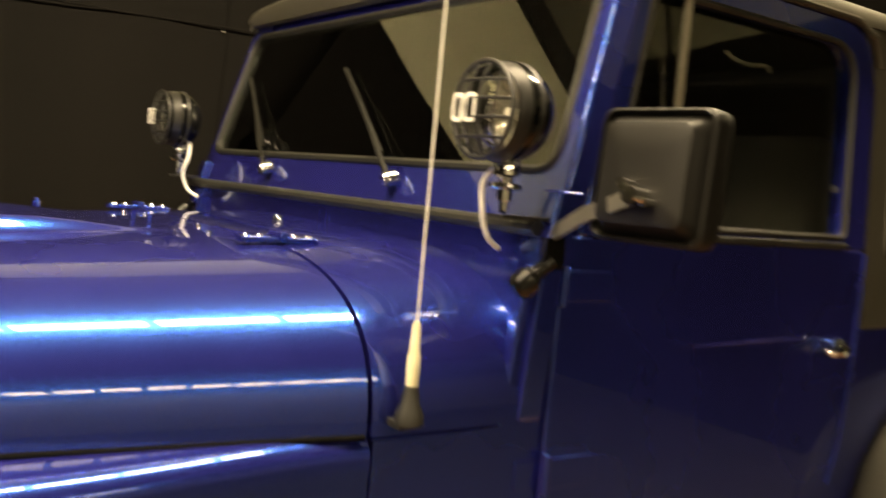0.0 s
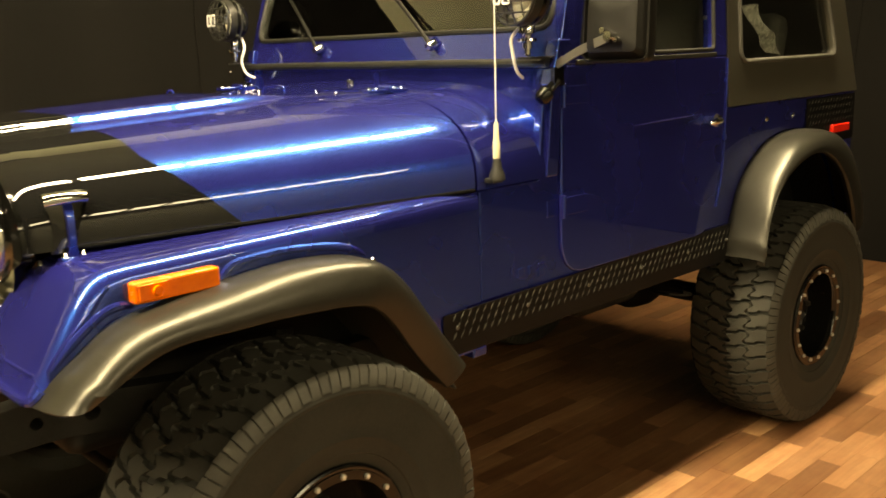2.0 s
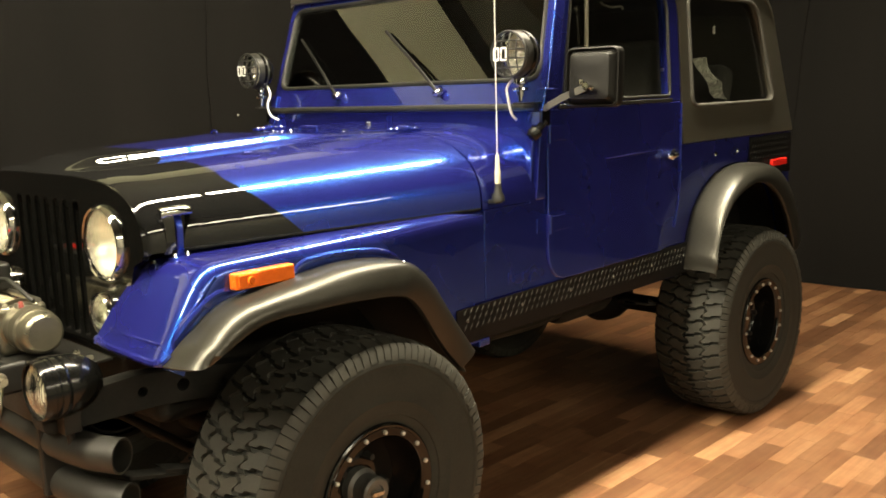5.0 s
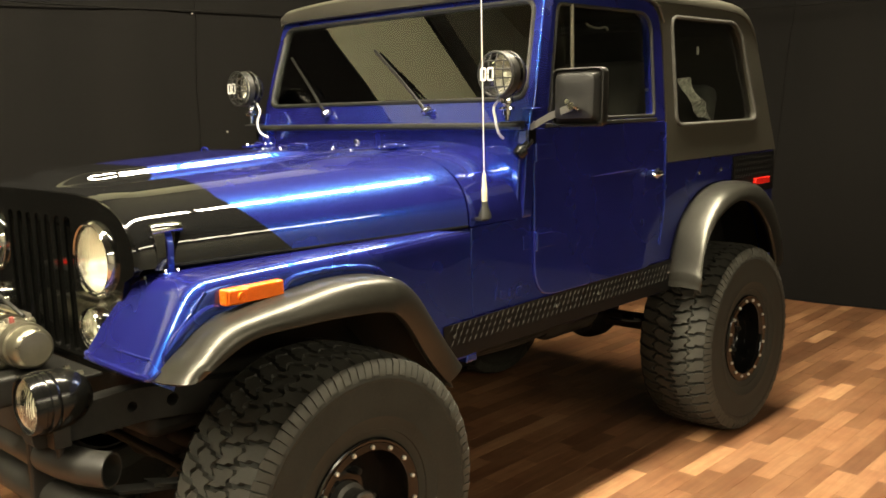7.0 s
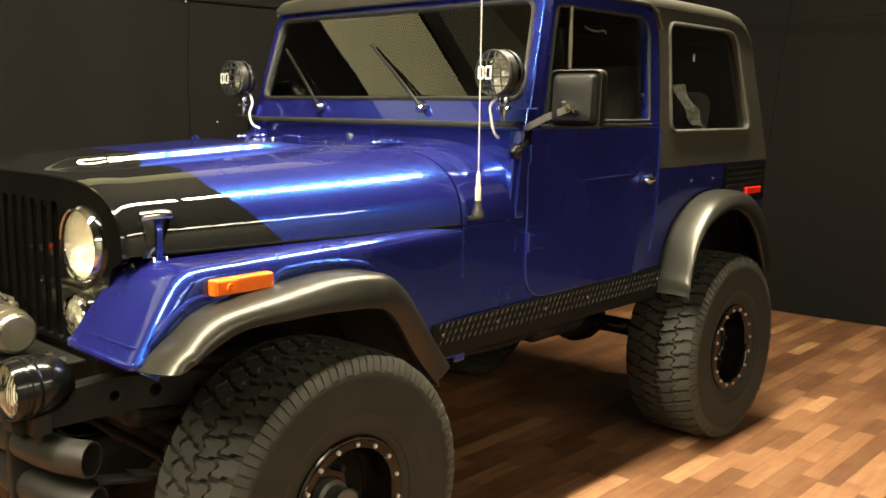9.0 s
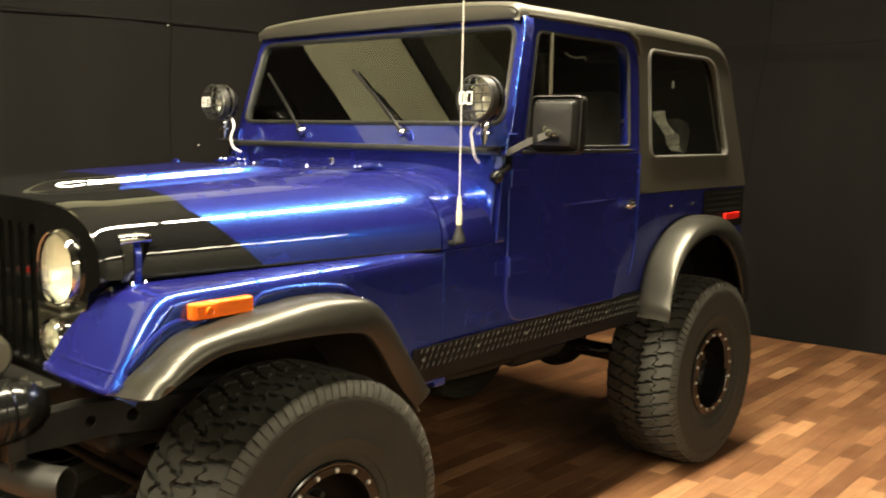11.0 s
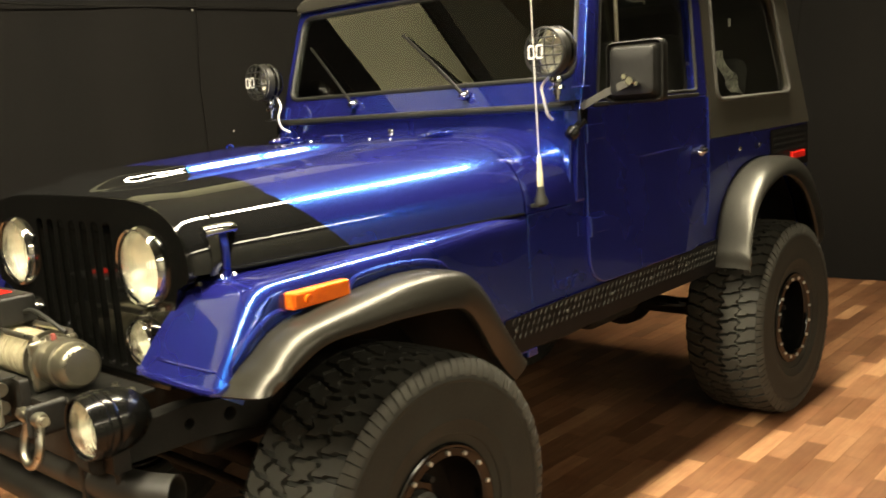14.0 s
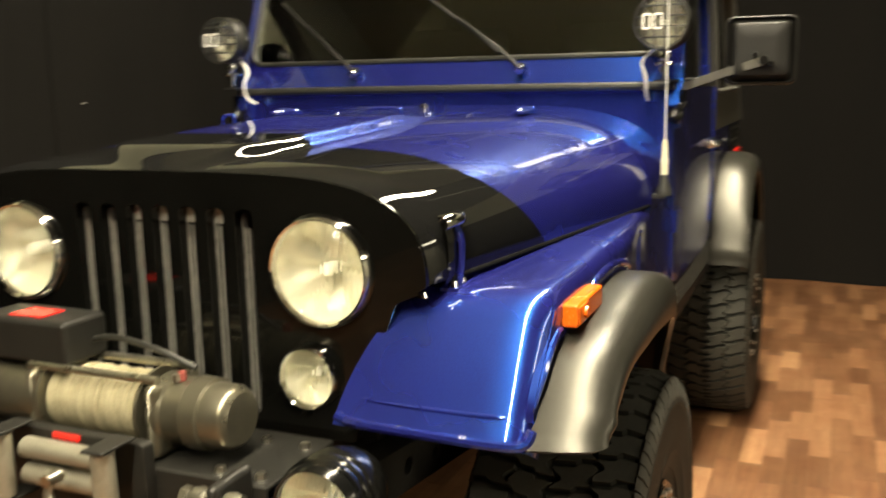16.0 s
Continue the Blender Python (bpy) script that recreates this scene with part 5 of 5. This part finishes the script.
def d_shackle(y):
    bm = fresh()
    box(bm, -0.80, -0.70, y - 0.011, y + 0.011, 0.787, 0.867)
    tab = part("recovery_tab", bm, M_SATIN, car, bevel=0.02)
    bm = fresh()
    tube(bm, smooth_path([(-0.782, y - 0.030, 0.837), (-0.788, y - 0.034, 0.807), (-0.796, y - 0.040, 0.772), (-0.802, y - 0.028, 0.742), (-0.806, y, 0.729), (-0.802, y + 0.028, 0.742), (-0.796, y + 0.040, 0.772), (-0.788, y + 0.034, 0.807), (-0.782, y + 0.030, 0.837)], 5), 0.0105, 12)
    for e in (-0.030, 0.030):
        lathe(bm, [(0, 0.014), (0.016, 0.014), (0.019, 0.0), (0.016, -0.014), (0, -0.014)], 16, pose(-0.782, y + e, 0.837, 90))
    sh = part("shackle", bm, M_STEEL, tab, "galvanised bow shackle")
    bm = fresh()
    rod(bm, (-0.782, y - 0.060, 0.837), (-0.782, y + 0.055, 0.837), 0.010)
    lathe(bm, [(0, 0.006), (0.016, 0.006), (0.016, -0.006), (0, -0.006)], 6, pose(-0.782, y + 0.058, 0.837, 90))
    part("shackle_pin", bm, M_STEEL, tab)


d_shackle(-0.325)
d_shackle(0.325)


def driving_lamp(y, z, x, r, label):
    """A deep black shell with a clear lens."""
    m = pose(x, y, z, 0, -90, 0)
    b = lamp("fog_lamp", y, z, x, r, 0.04, label, M_SHELL)
    bm = fresh()
    lathe(bm, [(r * 1.07, 0.0), (r * 1.09, -0.01), (r * 1.06, -0.016), (r * 1.09, -0.022), (r * 1.07, -0.034), (r * 1.04, -0.038), (r * 1.06, -0.044), (r * 1.0, -0.075), (r * 0.85, -0.105), (r * 0.55, -0.13), (0, -0.142)], 40, m)
    part("shell", bm, M_SHELL, b)
    bm = fresh()
    box(bm, x + 0.03, x + 0.075, y - 0.022, y + 0.022, z - r - 0.05, z - r + 0.01)
    rod(bm, (x + 0.052, y, z - r - 0.09), (x + 0.052, y, z - r), 0.010)
    part("stand", bm, M_SATIN, b, bevel=0.003)


driving_lamp(-0.47, 0.822, -0.722, 0.073, "round driving lamp in a deep black shell")
driving_lamp(0.50, 0.822, -0.722, 0.073, "round driving lamp in a deep black shell")

SPREAD[0] = True
# hood catch on the fender
for s in (-1, 1):
    bm = fresh()
    box(bm, -0.408, -0.352, s * 0.536, s * 0.572, 1.094, 1.108)
    catch = part("hood_catch", bm, M_BLUE, car, "rubber hood catch on chrome bolts", bevel=0.004)
    for dx in (-0.398, -0.362):
        bm = fresh()
        lathe(bm, [(0, 0.012), (0.007, 0.011), (0.010, 0.0)], 12, pose(dx, s * 0.560, 1.106))
        part("catch_bolt", bm, M_CHROME, catch)
    bm = fresh()
    sheet(bm, [[(-0.382 + e * w, s * y, z) for e in (-1, 1)] for w, y, z in ((0.010, 0.566, 1.104), (0.0075, 0.572, 1.14), (0.0075, 0.574, 1.18), (0.009, 0.567, 1.205), (0.010, 0.556, 1.218))])
    thicken(bm, 0.008)
    part("catch_strap", bm, M_BLUE, catch, bevel=0.002)
    # the broad rubber body behind the strap, and its bright cap
    bm = fresh()
    pull = [(0.040, 0.560, 1.116), (0.034, 0.563, 1.130), (0.032, 0.564, 1.150), (0.033, 0.564, 1.175), (0.036, 0.564, 1.196), (0.040, 0.562, 1.208), (0.042, 0.561, 1.216), (0.042, 0.557, 1.226)]
    sheet(bm, [[(-0.382 + w * q / 5, s * (y - 0.006 * (q / 5) ** 2), z) for q in range(-5, 6)] for w, y, z in pull])
    thicken(bm, 0.007)
    part("catch_handle", bm, M_GLOSS, catch, sharp=60)
    bm = fresh()
    cap = [(0.568, 1.214), (0.571, 1.222), (0.568, 1.231), (0.560, 1.236), (0.550, 1.236)]
    sheet(bm, [[(-0.382 + 0.043 * q / 5, s * (y - 0.008 * (q / 5) ** 2), z - 0.003 * (q / 5) ** 4) for q in range(-5, 6)] for y, z in cap])
    thicken(bm, 0.005)
    part("catch_cap", bm, M_CHROME, catch, "bright metal cap", sharp=60)


# ---- pillar lamps with stone guards ----
def pillar_lamp(y):
    x, z, r = 0.812, 1.612, 0.073
    m = pose(x, y, z, 0, -90, 0)
    base = lamp("pillar_lamp", y, z, x, r, 0.05, "round spot lamp with a black wire stone guard", M_SATIN, silver=M_SPOTBOWL, lens=M_CLEAR)
    bm = fresh()
    lathe(bm, [(r * 1.07, 0.0), (r * 1.07, -0.014), (r * 1.0, -0.036), (r * 0.83, -0.056), (r * 0.5, -0.068), (0, -0.072)], 36, m)
    part("shell", bm, M_SHELL, base)
    bm = fresh()
    tube(bm, [(x - 0.036, y + r * math.cos(q), z + r * math.sin(q)) for q in [2 * math.pi * k / 36 for k in range(36)]], 0.0045, 8, closed=True)
    part("guard_hoop", bm, M_TRIM, base)
    for c in (-0.042, -0.013, 0.015, 0.043):
        h = math.sqrt(r * r - c * c)
        for horiz in (0, 1):
            pts = []
            for k in range(9):
                t = -h + 2 * h * k / 8
                d = 0.036 + 0.020 * (1 - (t * t + c * c) / (r * r))
                pts.append((x - d, y + (t if horiz else c), z + (c if horiz else t)))
            bm = fresh()
            tube(bm, pts, 0.0026, 6)
            part("guard_wire", bm, M_TRIM, base)
    # the maker's mark, as two plain white outlines
    for dy, w in ((0.036, 0.013), (0.005, 0.014)):
        o = rounded([(y + dy - w * 0.9, z - 0.021), (y + dy + w, z - 0.021), (y + dy + w * 0.9, z + 0.023), (y + dy - w, z + 0.023)], 0.007, 3)
        i = rounded([(y + dy - w * 0.5, z - 0.015), (y + dy + w * 0.6, z - 0.015), (y + dy + w * 0.5, z + 0.017), (y + dy - w * 0.6, z + 0.017)], 0.004, 3)
        bm = fresh()
        plate(bm, o, [i], front(x - 0.057), 0.002)
        part("white_mark", bm, M_WHITE, base)
    bm = fresh()
    lathe(bm, [(0, 0.030), (0.018, 0.029), (0.021, 0.022), (0.021, 0.004), (0.013, 0.0), (0.012, -0.008), (0.026, -0.010), (0.027, -0.016), (0.024, -0.019), (0.013, -0.020), (0.013, -0.036), (0.008, -0.038), (0.0075, -0.052), (0.004, -0.056), (0, -0.056)], 22, pose(x + 0.022, y, z - r - 0.026))
    part("swivel", bm, M_CHROME, base, "chrome swivel and stud")
    bm = fresh()
    s = -1 if y < 0 else 1
    plate(bm, rounded([(x + 0.004, y - 0.022), (x + 0.048, y - 0.022), (0.925, s * 0.722), (0.925, s * 0.750), (x + 0.04, y + 0.022), (x + 0.004, y + 0.022)], 0.006), [], lambda u, v, w: Vector((u, v, 1.449 + w)), 0.006)
    part("lamp_bracket", bm, M_SATIN, base)
    bm = fresh()
    yi = y + 0.05 if y < 0 else y - 0.05
    tube(bm, smooth_path([(x + 0.05, y, z - 0.05), (x + 0.03, yi + (-0.01 if y > 0 else 0.01), z - 0.10), (x + 0.02, yi, z - 0.15), (x + 0.035, yi, z - 0.195), (x + 0.06, yi - (0.02 if y > 0 else -0.0), z - 0.215)], 6), 0.0048, 8)
    part("lamp_cable", bm, M_WHITE, base, "white lamp cable")


pillar_lamp(-0.70)
pillar_lamp(0.715)

# ---- door mirror ----
bm = fresh()
lo = rounded([(-0.094, -0.094), (0.094, -0.094), (0.094, 0.094), (-0.094, 0.094)], 0.024, 6)
MIRROR_AT = pose(0.872, -0.958, 1.530, 0, 4, 6)
rows = []
for sc, x in ((0.30, -0.022), (0.66, -0.022), (0.74, -0.019), (0.79, -0.006), (0.86, 0.006), (0.905, 0.012), (0.915, 0.004), (0.945, -0.002), (0.985, 0.001), (1.0, 0.010), (1.0, 0.034), (0.97, 0.040), (0.95, 0.040)):
    rows.append([Vector((x, p.x * sc, p.y * sc)) for p in lo])
V = sheet(bm, rows, closed=True)
bm.faces.new(V[0])
for v in bm.verts:
    v.co = MIRROR_AT @ v.co
mirror = part("door_mirror", bm, M_CASE, car, "square black door mirror on a flat arm")
bm = fresh()
plate(bm, [p * 0.96 for p in lo], [], lambda u, v, w: MIRROR_AT @ Vector((0.040 - w, u, v)), 0.004)
part("mirror_glass", bm, M_CHROME, mirror)
bm = fresh()
d = Vector((0.905, -0.745, 1.432)), Vector((0.836, -0.968, 1.500))
sheet(bm, [[p + Vector((0.0, 0, 0.012)), p + Vector((-0.006, 0, 0.012)), p + Vector((-0.006, 0, -0.012)), p + Vector((0, 0, -0.012))] for p in (d[0], d[0].lerp(d[1], 0.5) + Vector((-0.01, 0, 0.002)), d[1])], closed=True)
part("mirror_arm", bm, M_ARM, mirror, bevel=0.001)
bm = fresh()
rod(bm, (0.852, -0.968, 1.500), (0.822, -0.968, 1.502), 0.012)
rod(bm, (0.848, -0.945, 1.515), (0.832, -0.945, 1.516), 0.008)
rod(bm, (0.848, -0.985, 1.492), (0.832, -0.985, 1.493), 0.007)
part("mirror_clamp", bm, M_CHROME, mirror)

# ---- aerial ----
bm = fresh()
lathe(bm, [(0, 0.058), (0.010, 0.056), (0.014, 0.03), (0.021, 0.015), (0.022, 0.0)], 18, pose(0.664, -0.738, 1.146))
aerial = part("aerial", bm, M_TRIM, car, "long thin aerial with a cream sprung base")
bm = fresh()
box(bm, 0.645, 0.683, -0.742, -0.70, 1.138, 1.150)
part("aerial_bracket", bm, M_TRIM, aerial, bevel=0.002)
bm = fresh()
lathe(bm, [(0.0095, 0.0), (0.0095, 0.045), (0.0075, 0.05), (0.006, 0.09), (0.003, 0.097), (0, 0.097)], 14, pose(0.664, -0.738, 1.20))
part("ferrule", bm, M_CREAM, aerial)
bm = fresh()
tube(bm, [(0.664, -0.738, 1.29), (0.666, -0.738, 1.7), (0.670, -0.738, 2.1), (0.676, -0.738, 2.42)], [0.0019, 0.0018, 0.0016, 0.0014], 8)
part("whip", bm, M_WHITE, aerial)

# ---- inside the car ----
bm = fresh()
box(bm, 0.98, 1.12, -0.66, 0.66, 1.20, 1.42)
part("dashboard", bm, M_TRIM, car, bevel=0.03)
bm = fresh()
tube(bm, [pose(1.30, -0.34, 1.38, 0, -62, 0) @ Vector((0.19 * math.cos(q), 0.19 * math.sin(q), 0)) for q in [2 * math.pi * k / 36 for k in range(36)]], 0.013, 8, closed=True)
rod(bm, (1.30, -0.34, 1.38), (1.10, -0.34, 1.27), 0.02)
part("steering_wheel", bm, M_TRIM, car)
for y in (-0.34, 0.34):
    bm = fresh()
    box(bm, 1.35, 1.85, y - 0.24, y + 0.24, 0.95, 1.12)
    st = part("front_seat", bm, M_SEAT, car, bevel=0.05)
    bm = fresh()
    box(bm, -0.07, 0.07, -0.23, 0.23, 0.0, 0.62, pose(1.82, y, 1.08, 0, 14, 0))
    part("seat_back", bm, M_SEAT, st, bevel=0.05)
bm = fresh()
box(bm, -0.07, 0.07, -0.50, 0.50, 0.0, 0.55, pose(2.58, 0, 1.05, 0, 16, 0))
rs = part("rear_seat", bm, M_SEAT, car, bevel=0.05)
bm = fresh()
sheet(bm, [[(2.343 + 0.224 * t + 0.124 * u, -0.50 - 0.02 * math.sin(3 * u) + 0.012 * math.sin(9 * t), 1.605 - 0.192 * t + 0.010 * math.sin(8 * t + 2 * u)) for u in (0, 0.25, 0.5, 0.75, 1)] for t in [k / 12 for k in range(13)]])
thicken(bm, 0.006)
part("patterned_cloth", bm, M_PATTERN, rs, "grey and white patterned cloth over the rear seat")
bm = fresh()
tube(bm, smooth_path([(1.98, -0.60, 0.76), (1.98, -0.60, 1.60), (1.98, -0.55, 1.80), (1.98, -0.40, 1.84), (1.98, 0.40, 1.84), (1.98, 0.55, 1.80), (1.98, 0.60, 1.60), (1.98, 0.60, 0.76)], 6), 0.025, 12)
part("roll_bar", bm, M_SEAT, car)
bm = fresh()
tube(bm, [(1.078, 0.628, 1.50), (1.152, 0.612, 1.82)], 0.013, 8)
part("pillar_trim", bm, M_ARM, car, "grey trim on the far window pillar")
bm = fresh()
tube(bm, smooth_path([(1.52, -0.55, 1.822), (1.545, -0.55, 1.812), (1.60, -0.55, 1.806), (1.66, -0.55, 1.812), (1.676, -0.55, 1.800)], 5), 0.0045, 8)
part("grab_handle", bm, M_ROLLER, car, "small bright handle under the roof")
bm = fresh()
lathe(bm, [(0, 0.012), (0.007, 0.011), (0.008, 0.0)], 10, pose(1.772, -0.672, 1.556, 90))
part("latch_knob", bm, M_ROLLER, car)
bm = fresh()
rod(bm, (2.44, -0.55, 1.72), (2.44, -0.55, 1.755), 0.006)
part("belt_anchor", bm, M_WHITE, car)

# ---- floor planks ----
ROW_H, GAP = 0.083, 0.0004


def plank_runs(seed):
    rng = random.Random(seed)
    y, out = SOUTH_EDGE + 0.0005, []
    while y < 3.0:
        x = -6.4 - rng.uniform(0, 0.35)
        while x < 5.7:
            L = rng.choice((0.26, 0.30, 0.34, 0.38, 0.42, 0.46))
            out.append((x, x + L, y, y + ROW_H))
            x += L
        y += ROW_H
    return out


def near(p):
    return 0.7 < p[0] < 4.0 and -2.55 < p[2] < -0.72


shapes = {}
runs = plank_runs(5)
close = [p for p in runs if near(p)][:300]
for x0, x1, y0, y1 in close:
    L = round(x1 - x0, 3)
    if L not in shapes:
        e = 0.0006
        a, b, h = L / 2 - GAP / 2, ROW_H / 2 - GAP / 2, 0.009
        bot = [(-a, -b, 0), (a, -b, 0), (a, b, 0), (-a, b, 0)]
        mid = [(x, y, h - e) for x, y, _ in bot]
        top = [(-a + e, -b + e, h), (a - e, -b + e, h), (a - e, b - e, h), (-a + e, b - e, h)]
        me = bpy.data.meshes.new("plank")
        me.from_pydata(bot + mid + top, [], [(i, (i + 1) % 4, 4 + (i + 1) % 4, 4 + i) for i in range(4)] + [(4 + i, 4 + (i + 1) % 4, 8 + (i + 1) % 4, 8 + i) for i in range(4)] + [(8, 9, 10, 11)])
        me.materials.append(M_WOOD)
        shapes[L] = me
    o = new("plank", shapes[L])
    o.parent = floor_slab
    o.location = ((x0 + x1) / 2, (y0 + y1) / 2, FLOOR - 0.009)
verts, faces = [], []
taken = set(close)
for p in runs:
    if p in taken:
        continue
    x0, x1, y0, y1 = p
    e, h = 0.0006, FLOOR
    x0, x1, y0, y1 = x0 + GAP / 2, x1 - GAP / 2, y0 + GAP / 2, y1 - GAP / 2
    n = len(verts)
    verts += [(x0, y0, h - 0.006), (x1, y0, h - 0.006), (x1, y1, h - 0.006), (x0, y1, h - 0.006), (x0 + e, y0 + e, h), (x1 - e, y0 + e, h), (x1 - e, y1 - e, h), (x0 + e, y1 - e, h)]
    faces += [(n + i, n + (i + 1) % 4, n + 4 + (i + 1) % 4, n + 4 + i) for i in range(4)] + [(n + 4, n + 5, n + 6, n + 7)]
me = bpy.data.meshes.new("planks")
me.from_pydata(verts, [], faces)
me.materials.append(M_WOOD_FAR)
rest = tagged(new("planks", me), kind="stuff")
rest.parent = floor_slab
